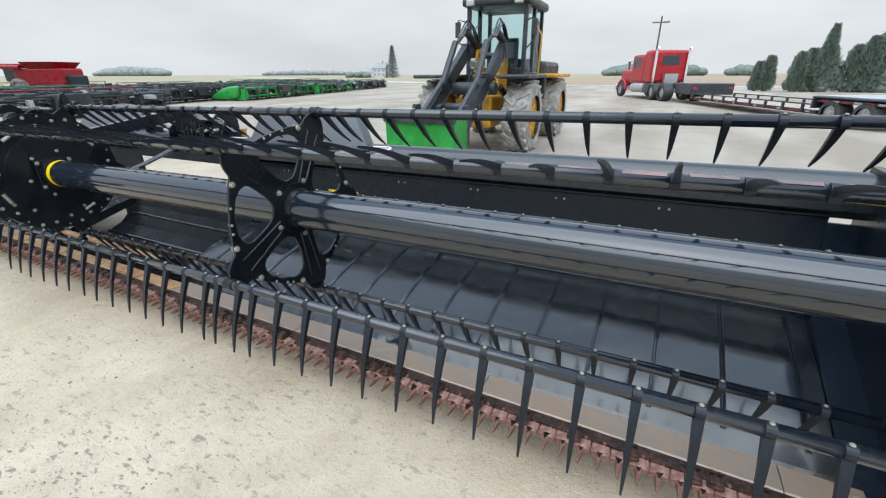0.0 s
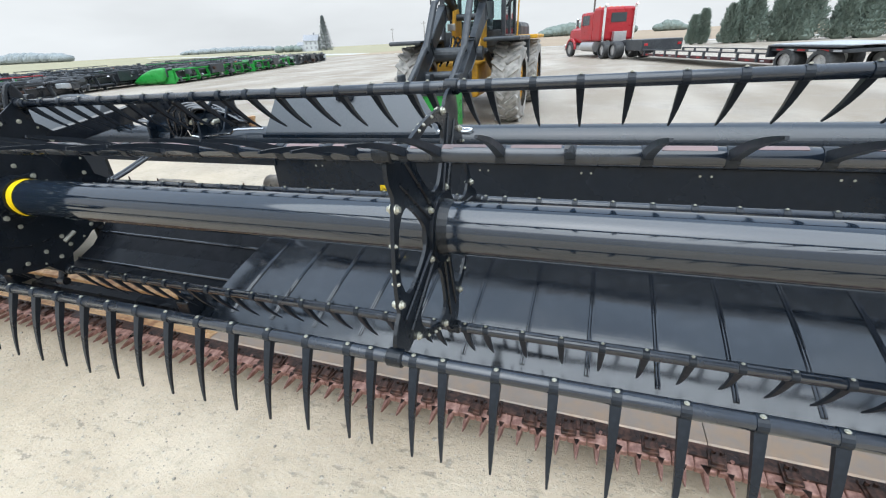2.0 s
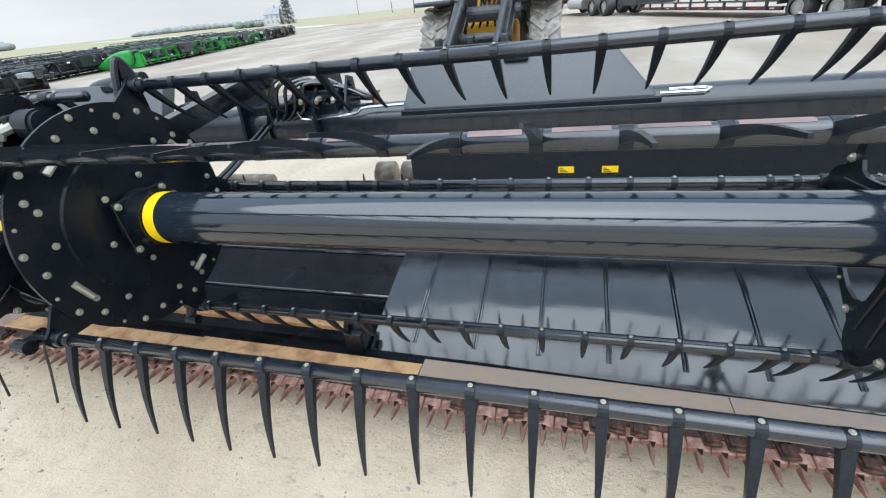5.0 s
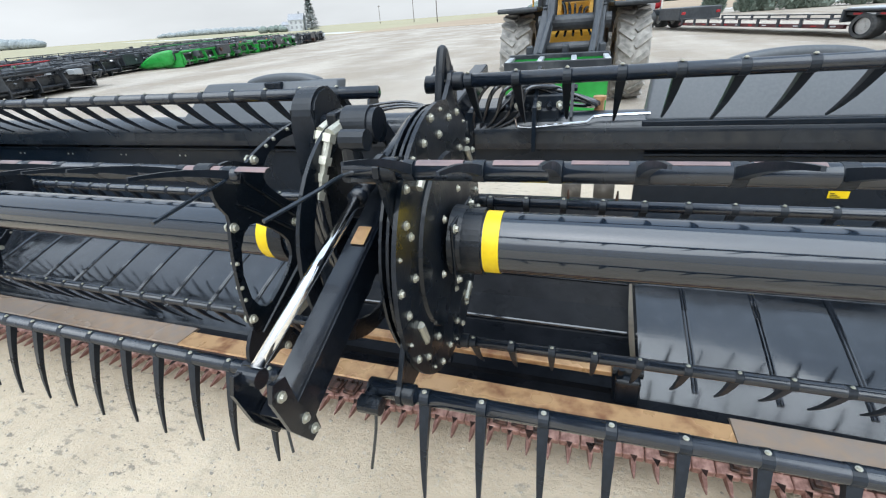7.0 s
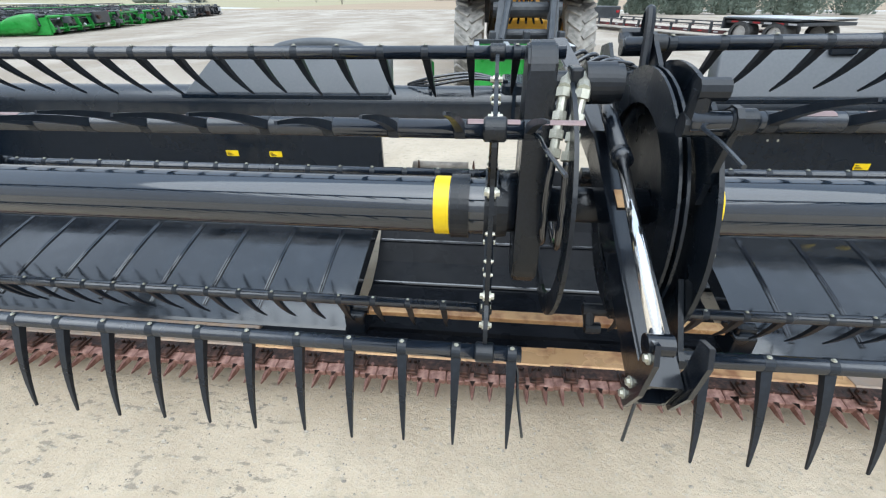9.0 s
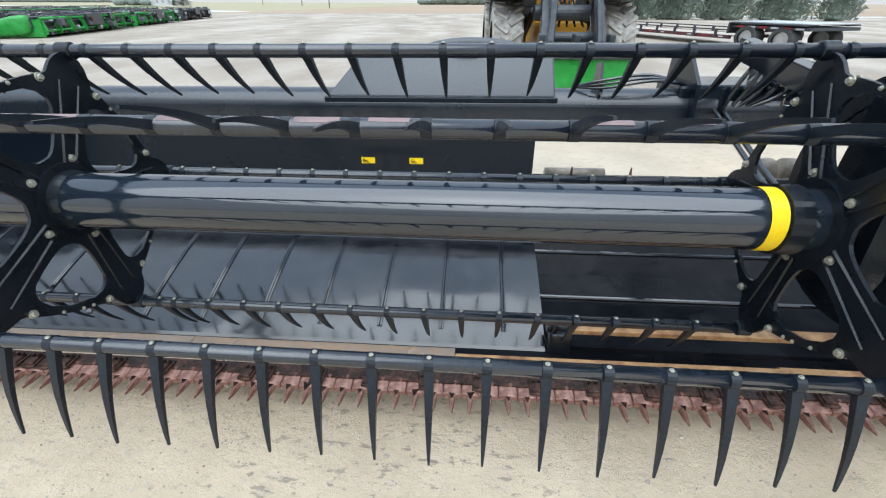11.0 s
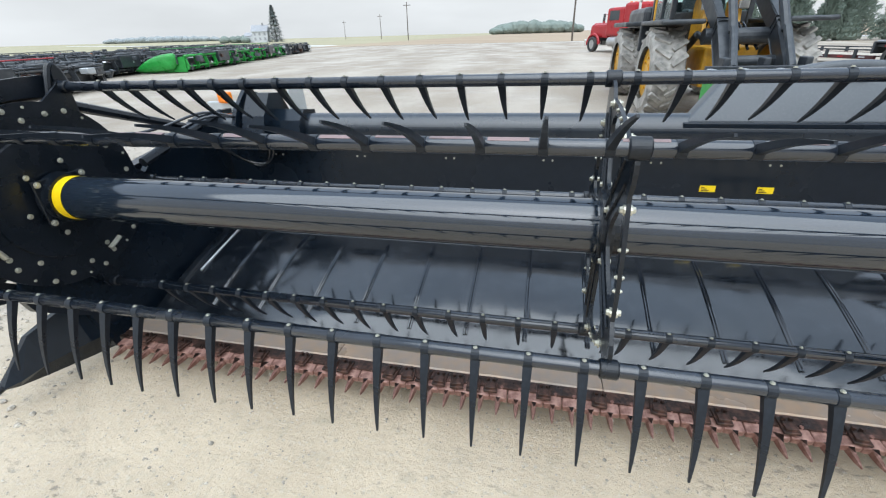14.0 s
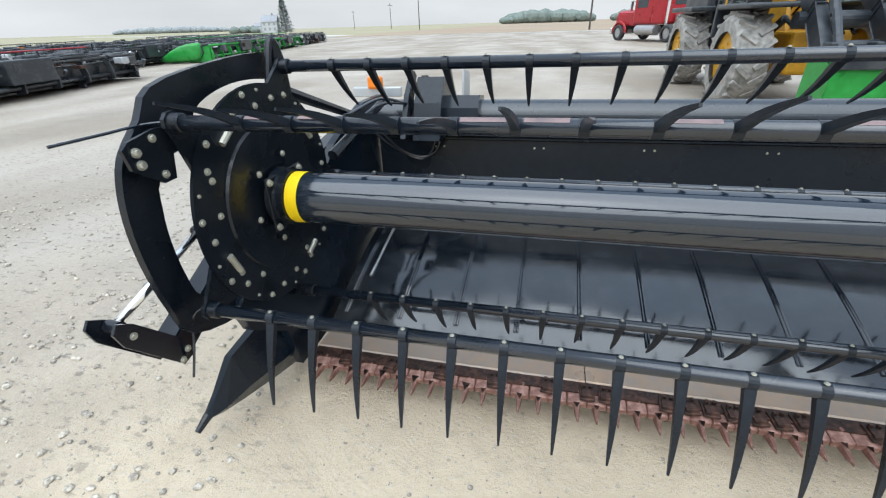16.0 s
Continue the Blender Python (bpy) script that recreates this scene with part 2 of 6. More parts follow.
    c = mixc(few.outputs[0], c, mixc(peb.outputs["Color"], (0.2, 0.175, 0.145), (0.56, 0.52, 0.45)))
    l.new(c, b.inputs["Base Color"])
    l.new(ramp(wet.outputs[0], 0.46, 0.64, 0.8, 0.4), b.inputs["Roughness"])
    b.inputs["Specular IOR Level"].default_value = 0.3
    bp = n.new("ShaderNodeBump")
    bp.inputs["Strength"].default_value, bp.inputs["Distance"].default_value = 1.0, 0.009
    hsum = n.new("ShaderNodeMath")
    hsum.operation = "MULTIPLY_ADD"
    hsum.inputs[1].default_value = 1.6
    l.new(lump.outputs[0], hsum.inputs[0])
    l.new(grit.outputs[0], hsum.inputs[2])
    l.new(hsum.outputs[0], bp.inputs["Height"])
    l.new(bp.outputs[0], b.inputs["Normal"])
    return m


def belt_material():
    """Wet draper rubber: a smooth dark film with slow waves, dull patches and a few dry smears."""
    m = bpy.data.materials.new("wet_draper_rubber")
    m.use_nodes = True
    n, l = m.node_tree.nodes, m.node_tree.links
    b = n["Principled BSDF"]
    b.inputs["Base Color"].default_value = (0.006, 0.008, 0.011, 1)
    b.inputs["Specular IOR Level"].default_value = 0.75
    b.inputs["Coat Weight"].default_value, b.inputs["Coat Roughness"].default_value = 0.45, 0.07
    co = n.new("ShaderNodeTexCoord")
    wave, smear, pat = n.new("ShaderNodeTexNoise"), n.new("ShaderNodeTexNoise"), n.new("ShaderNodeTexNoise")
    for t, sc, det in ((wave, 3.2, 1.5), (smear, 2.4, 6), (pat, 14, 5)):
        t.inputs["Scale"].default_value, t.inputs["Detail"].default_value = sc, det
        l.new(co.outputs["Object"], t.inputs["Vector"])
    rr = n.new("ShaderNodeMapRange")
    rr.inputs[1].default_value, rr.inputs[2].default_value, rr.inputs[3].default_value, rr.inputs[4].default_value = 0.42, 0.68, 0.085, 0.26
    l.new(smear.outputs[0], rr.inputs[0])
    l.new(rr.outputs[0], b.inputs["Roughness"])
    cm = n.new("ShaderNodeMix")
    cm.data_type = "RGBA"
    cm.inputs[6].default_value, cm.inputs[7].default_value = (0.005, 0.007, 0.010, 1), (0.016, 0.019, 0.024, 1)
    pr = n.new("ShaderNodeMapRange")
    pr.inputs[1].default_value, pr.inputs[2].default_value = 0.5, 0.72
    l.new(pat.outputs[0], pr.inputs[0])
    l.new(pr.outputs[0], cm.inputs[0])
    l.new(cm.outputs[2], b.inputs["Base Color"])
    bp = n.new("ShaderNodeBump")
    bp.inputs["Strength"].default_value, bp.inputs["Distance"].default_value = 1.0, 0.0038
    l.new(wave.outputs[0], bp.inputs["Height"])
    l.new(bp.outputs[0], b.inputs["Normal"])
    l.new(bp.outputs[0], b.inputs["Coat Normal"])
    return m


GRAVEL = gravel_material()
BELT = belt_material()
DRUM = material("worn_tan_drum", (0.20, 0.17, 0.14), 0.5, 0.2, second=(0.38, 0.33, 0.27), grain=20, blotch=6, rough_var=0.1)
# black paint of the parked headers, lightened to carry distance haze
PARKED = material("hazed_black_machine_paint", (0.022, 0.026, 0.032), 0.35, second=(0.06, 0.066, 0.074), grain=6, blotch=1.5, rough_var=0.15)
STONE = material("pebble_stone", (0.22, 0.195, 0.165), 0.75, second=(0.58, 0.52, 0.43), grain=70, blotch=14, mix=(0.42, 0.62), bump=0.001)
GRASS = material("short_grass", (0.265, 0.245, 0.15), 0.9, second=(0.33, 0.295, 0.195), grain=2, blotch=0.05, mix=(0.4, 0.6))
CROP = material("dry_crop_field", (0.27, 0.20, 0.14), 0.9, second=(0.34, 0.265, 0.185), grain=1.5, blotch=0.03, mix=(0.4, 0.6))
ROADM = material("wet_road", (0.42, 0.42, 0.41), 0.35, second=(0.5, 0.49, 0.47), grain=2, blotch=0.2)


# ---------------- mesh helpers ----------------
def mesh_of(name, bm, mat_, smooth=False):
    me = bpy.data.meshes.new(name)
    if smooth:
        for f in bm.faces:
            f.smooth = True
    bm.normal_update()
    bm.to_mesh(me)
    bm.free()
    me.materials.append(mat_)
    return me


def part(name, bm, mat_, parent, label="", smooth=False, at=None):
    ob = new(name, bm if isinstance(bm, bpy.types.Mesh) else mesh_of(name, bm, mat_, smooth))
    ob.parent = parent
    if at is not None:
        ob.matrix_basis = at
    if label:
        ob["label"] = label
    return ob


def thing(name, label, category, group="", m=None, kind=""):
    ob = new(name)
    ob.empty_display_size = 0.1
    if m is not None:
        ob.matrix_basis = m
    return tagged(ob, label, category, group, kind)


def solid(name, bm, mat_, label, category, group="", kind="", smooth=False, m=None):
    ob = new(name, mesh_of(name, bm, mat_, smooth))
    if m is not None:
        ob.matrix_basis = m
    return tagged(ob, label, category, group, kind)


def box(bm, lo, hi, m=None, bevel=0.0):
    r = bmesh.ops.create_cube(bm, size=1.0)
    vs = r["verts"]
    for v in vs:
        v.co = Vector([lo[i] + (v.co[i] + 0.5) * (hi[i] - lo[i]) for i in range(3)])
        if m is not None:
            v.co = m @ v.co
    if bevel:
        es = list({e for v in vs for e in v.link_edges})
        bmesh.ops.bevel(bm, geom=es, offset=bevel, segments=2, affect="EDGES", profile=0.5)
    return bm


def rod(bm, p, q, r0, r1=None, n=12, caps=True):
    p, q = Vector(p), Vector(q)
    r1 = r0 if r1 is None else r1
    d = q - p
    turn = d.to_track_quat("Z", "Y").to_matrix().to_4x4()
    bmesh.ops.create_cone(bm, cap_ends=caps, segments=n, radius1=r0, radius2=r1, depth=d.length, matrix=Matrix.Translation((p + q) / 2) @ turn)
    return bm


def pipe(bm, pts, r, n=8):
    """A round bar along a polyline, with mitred joints."""
    pts = [Vector(p) for p in pts]
    rings = []
    for i, p in enumerate(pts):
        d = (pts[min(i + 1, len(pts) - 1)] - pts[max(i - 1, 0)]).normalized()
        a = d.orthogonal().normalized() if not rings else (rings[-1][1] - rings[-1][1].dot(d) * d).normalized()
        c = d.cross(a)
        rr = r[i] if isinstance(r, (list, tuple)) else r
        rings.append(([bm.verts.new(p + rr * (math.cos(k * 2 * math.pi / n) * a + math.sin(k * 2 * math.pi / n) * c)) for k in range(n)], a))
    for (u, _), (v, _) in zip(rings, rings[1:]):
        for k in range(n):
            bm.faces.new((u[k], u[(k + 1) % n], v[(k + 1) % n], v[k]))
    bm.faces.new(rings[0][0][::-1])
    bm.faces.new(rings[-1][0])
    return bm


def curve_pts(pts, steps=6):
    """Catmull-Rom points through pts."""
    pts = [Vector(p) for p in pts]
    out = []
    for i in range(len(pts) - 1):
        p0, p1, p2, p3 = pts[max(i - 1, 0)], pts[i], pts[i + 1], pts[min(i + 2, len(pts) - 1)]
        for s in range(steps):
            t = s / steps
            out.append(0.5 * (2 * p1 + (p2 - p0) * t + (2 * p0 - 5 * p1 + 4 * p2 - p3) * t * t + (3 * p1 - p0 - 3 * p2 + p3) * t ** 3))
    return out + [pts[-1]]


def slab_yz(bm, outline, x0, x1, holes=()):
    """A plate in the y-z plane, x0 to x1 thick, with holes."""
    edges = []
    for loop in (outline, *holes):
        vs = [bm.verts.new((x0, y, z)) for y, z in loop]
        edges += [bm.edges.new((vs[i], vs[(i + 1) % len(vs)])) for i in range(len(vs))]
    f = bmesh.ops.triangle_fill(bm, use_beauty=True, edges=edges)["geom"]
    faces = [g for g in f if isinstance(g, bmesh.types.BMFace)]
    ex = bmesh.ops.extrude_face_region(bm, geom=faces)["geom"]
    for v in ex:
        if isinstance(v, bmesh.types.BMVert):
            v.co.x = x1
    bmesh.ops.recalc_face_normals(bm, faces=bm.faces)
    return bm


def extrude_x(bm, section, x0, x1, closed=True):
    """A bar along x with a y-z section."""
    a = [bm.verts.new((x0, y, z)) for y, z in section]
    b = [bm.verts.new((x1, y, z)) for y, z in section]
    n = len(section)
    for i in range(n if closed else n - 1):
        bm.faces.new((a[i], a[(i + 1) % n], b[(i + 1) % n], b[i]))
    if closed:
        bm.faces.new(a[::-1])
        bm.faces.new(b)
    bmesh.ops.recalc_face_normals(bm, faces=bm.faces)
    return bm


def ring(cy, cz, r, n=32, a0=0.0):
    return [(cy + r * math.cos(a0 + k * 2 * math.pi / n), cz + r * math.sin(a0 + k * 2 * math.pi / n)) for k in range(n)]


def B():
    return bmesh.new()


# ---------------- the header's plan ----------------
# x runs along the header, y to its back; its two wings are hinged in the middle and lean up towards one end.
def lean(x0, dz, tilt, turn=0.0):
    return Matrix.Translation((x0, 0.5, dz + 1.0)) @ Matrix.Rotation(radians(turn), 4, "Z") @ Matrix.Rotation(radians(-tilt), 4, "Y") @ Matrix.Translation((-x0, -0.5, -1.0))


HEAD_L = lean(2.25, 0.0, 0.59, -0.35)
HEAD_R = lean(7.45, 0.0985, 1.08, 0.35)
HEAD = lean(2.25, 0.0, 0.59)
WING_R = HEAD.inverted() @ lean(4.8, 0.014, 1.0)
BELT_R = HEAD.inverted() @ lean(4.8, 0.0, 0.65)
BAR_L = Matrix.Translation((0, -0.01, -0.03))
BAR_R = HEAD.inverted() @ lean(4.8, -0.005, 0.3)
HEAD_W = HEAD @ WING_R
HEAD_E = Matrix.Translation((-0.03, 0, -0.045)) @ HEAD_L
HEAD_C = Matrix.Translation((0, 0, 0.012)) @ HEAD
AY, AZ, TUBE_R, BAT_RAD = 0.550, 0.974, 0.097, 0.508
BAT_ANGLES = [63.5, -8.5, -80.5, -152.5, 135.5]
TINE_DIRS = [317.0, 300.0, 299.0, 250.0, 161.0]
PITCH = 0.1524
X_END_L, X_MID_L, X_CEN_L, X_CEN_R, X_MID_R, X_END_R = -0.345, 2.055, 4.505, 5.012, 7.497, 10.05


def bat_pos(i):
    a = radians(BAT_ANGLES[i])
    return AY + BAT_RAD * math.cos(a), AZ + BAT_RAD * math.sin(a)


def tine_mesh(angle, length=0.29, wide=1.0):
    """A curved flat finger with a clamp round the bat; local origin on the bat's axis."""
    bm = B()
    a = radians(angle)
    dy, dz = math.cos(a), math.sin(a)
    ny, nz = -dz, dy
    rows = []
    for t in (0.0, 0.12, 0.3, 0.5, 0.7, 0.88, 1.0):
        s = 0.012 + t * length
        bend = wide * (-0.009 * math.sin(t * math.pi * 0.9)) + 0.012 * t * t
        cy, cz = dy * s + ny * bend, dz * s + nz * bend
        w = wide * (0.0112 * (1 - t) ** 0.8) + 0.0028
        h = 0.008 * (1 - t) + 0.003
        rows.append([bm.verts.new((sx * w, cy + sn * h * ny, cz + sn * h * nz)) for sx, sn in ((-1, -1), (1, -1), (1, 1), (-1, 1))])
    for u, v in zip(rows, rows[1:]):
        for k in range(4):
            bm.faces.new((u[k], u[(k + 1) % 4], v[(k + 1) % 4], v[k]))
    bm.faces.new(rows[0][::-1])
    bm.faces.new(rows[-1])
    rod(bm, (-0.012, 0, 0), (0.012, 0, 0), 0.0226, n=16)
    bmesh.ops.recalc_face_normals(bm, faces=bm.faces)
    return mesh_of("tine", bm, PLASTIC)


def bolt_mesh(r=0.0085, h=0.007, axis="X"):
    bm = B()
    d = {"X": (1, 0, 0), "Z": (0, 0, 1)}[axis]
    rod(bm, (0, 0, 0), [h * 0.45 * v for v in d], r * 1.45, n=10)
    rod(bm, [h * 0.45 * v for v in d], [h * 1.3 * v for v in d], r, r * 0.9, n=6)
    return mesh_of("bolt", bm, ZINC)


BOLT_X, BOLT_Z, BOLT_BIG, BOLT_SMALL = bolt_mesh(), bolt_mesh(0.0046, 0.0035, "Z"), bolt_mesh(0.0098, 0.010), bolt_mesh(0.0045, 0.005)


def spider_plate(x, side):
    """A cast wheel of five spokes with rounded windows."""
    bm = B()
    out = []
    n = 160
    for k in range(n):
        ang = 2 * math.pi * k / n
        best = min(abs((math.degrees(ang) - b + 180) % 360 - 180) for b in BAT_ANGLES)
        r = 0.415 + 0.085 * max(0.0, 1 - (best / 11.0) ** 2) ** 0.8 if best < 11 else 0.415 - 0.02 * math.sin((best - 11) / 25 * math.pi / 2)
        out.append((AY + r * math.cos(ang), AZ + r * math.sin(ang)))
    holes = []
    for b in BAT_ANGLES:
        mid = radians(b + 36)
        h = []
        for k in range(20):
            u = 2 * math.pi * k / 20
            rr = 0.262 + 0.110 * (abs(math.sin(u)) ** 0.7) * (1 if math.sin(u) > 0 else -1)
            aa = mid + radians(27.5) * (abs(math.cos(u)) ** 0.7) * (1 if math.cos(u) > 0 else -1) * (0.72 + 0.28 * (rr - 0.17) / 0.184)
            h.append((AY + rr * math.cos(aa), AZ + rr * math.sin(aa)))
        holes.append(h)
    slab_yz(bm, out, x - 0.006, x + 0.006, holes)
    return bm


def spider_parts(wheel, x):
    for b in BAT_ANGLES:
        a = radians(b)
        for off in (-0.035, 0.035):
            c, q = math.cos(a), math.sin(a)
            rb = B()
            for dx in (0.007, -0.007):
                rod(rb, (x + dx, AY + 0.12 * c - off * 0.6 * q, AZ + 0.12 * q + off * 0.6 * c), (x + dx, AY + 0.40 * c - off * q, AZ + 0.40 * q + off * c), 0.008, 0.005, n=6)
            part("rib", rb, CAST, wheel)
    hb = B()
    rod(hb, (x - 0.02, AY, AZ), (x + 0.02, AY, AZ), 0.13, n=28)
    rod(hb, (x + 0.015, AY, AZ), (x + 0.055, AY, AZ), 0.106, 0.0985, n=28)
    part("hub", hb, CAST, wheel)


def cam_disc(x, r):
    bm = B()
    slab_yz(bm, ring(AY, AZ, r, 72), x - 0.006, x + 0.006)
    return bm


def cam_disc_parts(disc, x, side):
    """The stepped face, ribs and bat arms of a closed end disc."""
    st = B()
    rod(st, (x + side * 0.004, AY, AZ), (x + side * 0.016, AY, AZ), 0.285, 0.279, n=64)
    part("raised_face", st, CAST, disc)
    st = B()
    rod(st, (x + side * 0.03, AY, AZ), (x + side * 0.07, AY, AZ), 0.116, 0.11, n=28)
    part("hub", st, CAST, disc)
    fl = B()
    box(fl, (x + side * 0.052 - 0.005, AY - 0.118, AZ - 0.105), (x + side * 0.052 + 0.005, AY + 0.118, AZ + 0.105), bevel=0.004)
    fl = part("flange", fl, CAST, disc, "square black bearing flange")
    for u in (-0.1, 0.1):
        for v in (-0.088, 0.088):
            part("bolt", BOLT_BIG, None, fl, at=pose(x + side * 0.057, AY + u, AZ + v, 0, 0, 0 if side > 0 else 180))
    for i in range(5):
        y, z = bat_pos(i)
        a = radians(BAT_ANGLES[i])
        ar = B()
        p = [(AY + 0.36 * math.cos(a + radians(d)), AZ + 0.36 * math.sin(a + radians(d))) for d in (-20, -10, 0, 10, 20)]
        tipp = [(y + 0.034 * math.cos(a + radians(d)), z + 0.034 * math.sin(a + radians(d))) for d in (100, 60, 20, -20, -60, -100)]
        slab_yz(ar, p + tipp, x - side * 0.022, x - side * 0.008)
        part("bat_arm", ar, CAST, disc)


def reel(name, x_end, x_mid, x_cen, xs, label, m):
    """Tube, wheels, five bats with fingers and bolts."""
    th = thing(name, label, "reel", "two reel halves", m)
    lo, hi = min(x_end, x_cen), max(x_end, x_cen)
    tube = B()
    rod(tube, (lo + 0.08, AY, AZ), (hi - 0.02, AY, AZ), TUBE_R, n=64, caps=False)
    tube = part("reel_tube", tube, TUBEBLACK, th, "wet glossy black steel tube", True)
    for xe, s in ((x_end, 1 if x_end < x_cen else -1), (x_cen, 1 if x_cen < x_end else -1)):
        tape = B()
        rod(tape, (xe + s * (0.135 if xe > 0 else 0.10), AY, AZ), (xe + s * (0.185 if xe > 0 else 0.15), AY, AZ), TUBE_R + 0.0022, n=64, caps=False)
        part("tape_band", tape, YELLOW, tube, "yellow tape band", True)
        collar = B()
        rod(collar, (xe + s * 0.07, AY, AZ), (xe + s * (0.13 if xe > 0 else 0.097), AY, AZ), TUBE_R + 0.012, n=40)
        part("collar", collar, CAST, tube)
        if abs(xe - X_CEN_L) < 0.01:
            continue
        rd = 0.418 if xe < 0 else 0.432
        disc = part("cam_disc", cam_disc(xe, rd), CAST, th, "black stepped disc with zinc bolts")
        cam_disc_parts(disc, xe, s)
        for k in range(30):
            a = radians(12 * k + 4)
            rr = rd - (0.022 if k % 3 else 0.05)
            part("bolt", BOLT_SMALL if k % 3 == 1 else BOLT_X, None, disc, at=pose(xe + s * 0.006, AY + rr * math.cos(a), AZ + rr * math.sin(a), 0, 0, 0 if s > 0 else 180))
        for k in range(18):
            a = radians(20 * k + 12)
            rr = (0.165, 0.345, 0.315)[k % 3]
            part("bolt", BOLT_X, None, disc, at=pose(xe + s * (0.031 if rr < 0.2 else 0.006), AY + rr * math.cos(a), AZ + rr * math.sin(a), 0, 0, 0 if s > 0 else 180))
        for a0 in (28, 118, 196, 290):
            st = B()
            a1, a2 = radians(a0), radians(a0 + 13)
            p, q = (AY + 0.345 * math.cos(a1), AZ + 0.345 * math.sin(a1)), (AY + 0.345 * math.cos(a2), AZ + 0.345 * math.sin(a2))
            rod(st, (xe + s * 0.012, *p), (xe + s * 0.012, *q), 0.012, n=8)
            part("slot_washer", st, ZINC, disc, "long zinc slot washer")
    wheels = [x_mid] + ([X_CEN_L] if abs(x_cen - X_CEN_L) < 0.01 else [])
    for xm in wheels:
        wheel = part("spoked_wheel", spider_plate(xm, 1), CAST, th, "black cast five-spoke wheel with zinc bolts")
        spider_parts(wheel, xm)
        for b in BAT_ANGLES:
            for da, rr, me in ((-15, 0.40, BOLT_BIG), (15, 0.40, BOLT_BIG), (-25, 0.392, BOLT_SMALL), (30, 0.39, BOLT_SMALL), (41, 0.39, BOLT_SMALL), (0, 0.145, BOLT_BIG)):
                a = radians(b + da)
                part("bolt", me, None, wheel, at=pose(xm + 0.0062, AY + rr * math.cos(a), AZ + rr * math.sin(a)))
                part("bolt", me, None, wheel, at=pose(xm - 0.0062, AY + rr * math.cos(a), AZ + rr * math.sin(a), 0, 0, 180))
    for i in range(5):
        y, z = bat_pos(i)
        bat = B()
        over = (0.22 if x_end < x_cen and i == 0 else 0.10) if i in (0, 4, 3) else 0.02
        rod(bat, (lo - (over if x_end > x_cen else 0.02), y, z), (hi + (over if x_end < x_cen else 0.02), y, z), 0.0215, n=20)
        bat = part("bat", bat, BATMAT, th, "black steel bat tube, paint worn to red primer" if i == 4 else "", True)
        for xm in [x_end, x_cen, x_mid]:
            cl = B()
            rod(cl, (xm - 0.026, y, z), (xm + 0.026, y, z), 0.028, n=28)
            bmesh.ops.bevel(cl, geom=[e for e in cl.edges if abs(e.verts[0].co.x - e.verts[1].co.x) < 1e-4], offset=0.004, segments=1, affect="EDGES")
            part("bat_clamp", cl, CAST, bat)
        me = tine_mesh(TINE_DIRS[i], 0.29 if i == 3 else 0.255, 0.62 if i == 4 else 1.0)
        rt = random.Random(40 + i)
        for x in xs[i]:
            if i == 4 and rt.random() < (0.55 if x_end < x_cen else 0.8):
                wear, q0, q1 = B(), rt.uniform(70, 88), rt.uniform(118, 138)
                arc = [radians(q0 + (q1 - q0) * j / 4) for j in range(5)]
                extrude_x(wear, [(y + 0.0221 * math.cos(q), z + 0.0221 * math.sin(q)) for q in arc] + [(y + 0.0209 * math.cos(q), z + 0.0209 * math.sin(q)) for q in arc[::-1]], x + rt.uniform(0.016, 0.03), x + rt.uniform(0.115, 0.136))
                part("worn_patch", wear, PRIMER, bat, "paint worn to pink primer")
            part("tine", me, None, bat, at=pose(x, y, z, rt.uniform(-4, 4) - (6 if 0.9 < x < 2.0 else 0) if i == 4 else rt.uniform(-1.5, 1.5), 0, rt.uniform(-2, 2)))
            if i != 4:
                part("bolt", BOLT_Z, None, bat, at=pose(x, y - 0.004, z + 0.0235))
        if i in (3, 4):
            for xe, s in ((lo, -1), (hi, 1)):
                w = B()
                a = radians(TINE_DIRS[i] + (20 if i == 4 else 6))
                dy, dz = math.cos(a), math.sin(a)
                pipe(w, curve_pts([(xe + s * 0.05, y, z), (xe + s * 0.09, y + 0.04 * dy, z + 0.04 * dz), (xe + s * 0.10, y + 0.14 * dy, z + 0.14 * dz), (xe + s * 0.12, y + 0.27 * dy, z + 0.27 * dz)], 4), 0.0045, 6)
                part("wire_tine", w, TUBEBACK, bat, "thin bent steel wire finger")
    return th


def left_xs(i):
    if i == 2:
        return [1.935 - 0.1515 * k for k in range(14)] + [2.157] + [2.222 + 0.1505 * k for k in range(15)]
    off = 0.008 if i in (3, 4) else -0.004
    return [PITCH * k + max(0.0, 0.02 - 0.004 * (k + 1)) + off for k in range(-1, 31)]


def right_xs(i):
    off = 0.008 if i in (3, 4) else -0.004
    return [off + v for v in [5.057 + 0.1515 * k for k in range(16)] + [7.409, 7.549] + [7.639 + 0.1536 * k for k in range(15)]]


reel("reel", X_END_L, X_MID_L, X_CEN_L, [left_xs(i) for i in range(5)], "black pickup reel with curved plastic fingers and steel bats", HEAD_L)
reel("reel", X_END_R, X_MID_R, X_CEN_R, [right_xs(i) for i in range(5)], "black pickup reel with curved plastic fingers and worn front bat", HEAD_R)

# ---------------- header frame, decks and cutterbar ----------------
frame_ = thing("header_frame", "black draper header frame with rusty cutterbar and backsheet", "harvester header", "", HEAD)
XL, XR, GL, GR = -0.42, 10.13, 3.815, 5.725
CEN = (X_CEN_L + X_CEN_R) / 2


def deck_z(y):
    v = y - 0.80
    return 0.170 + 0.41 * v - 0.16 * v * abs(v)


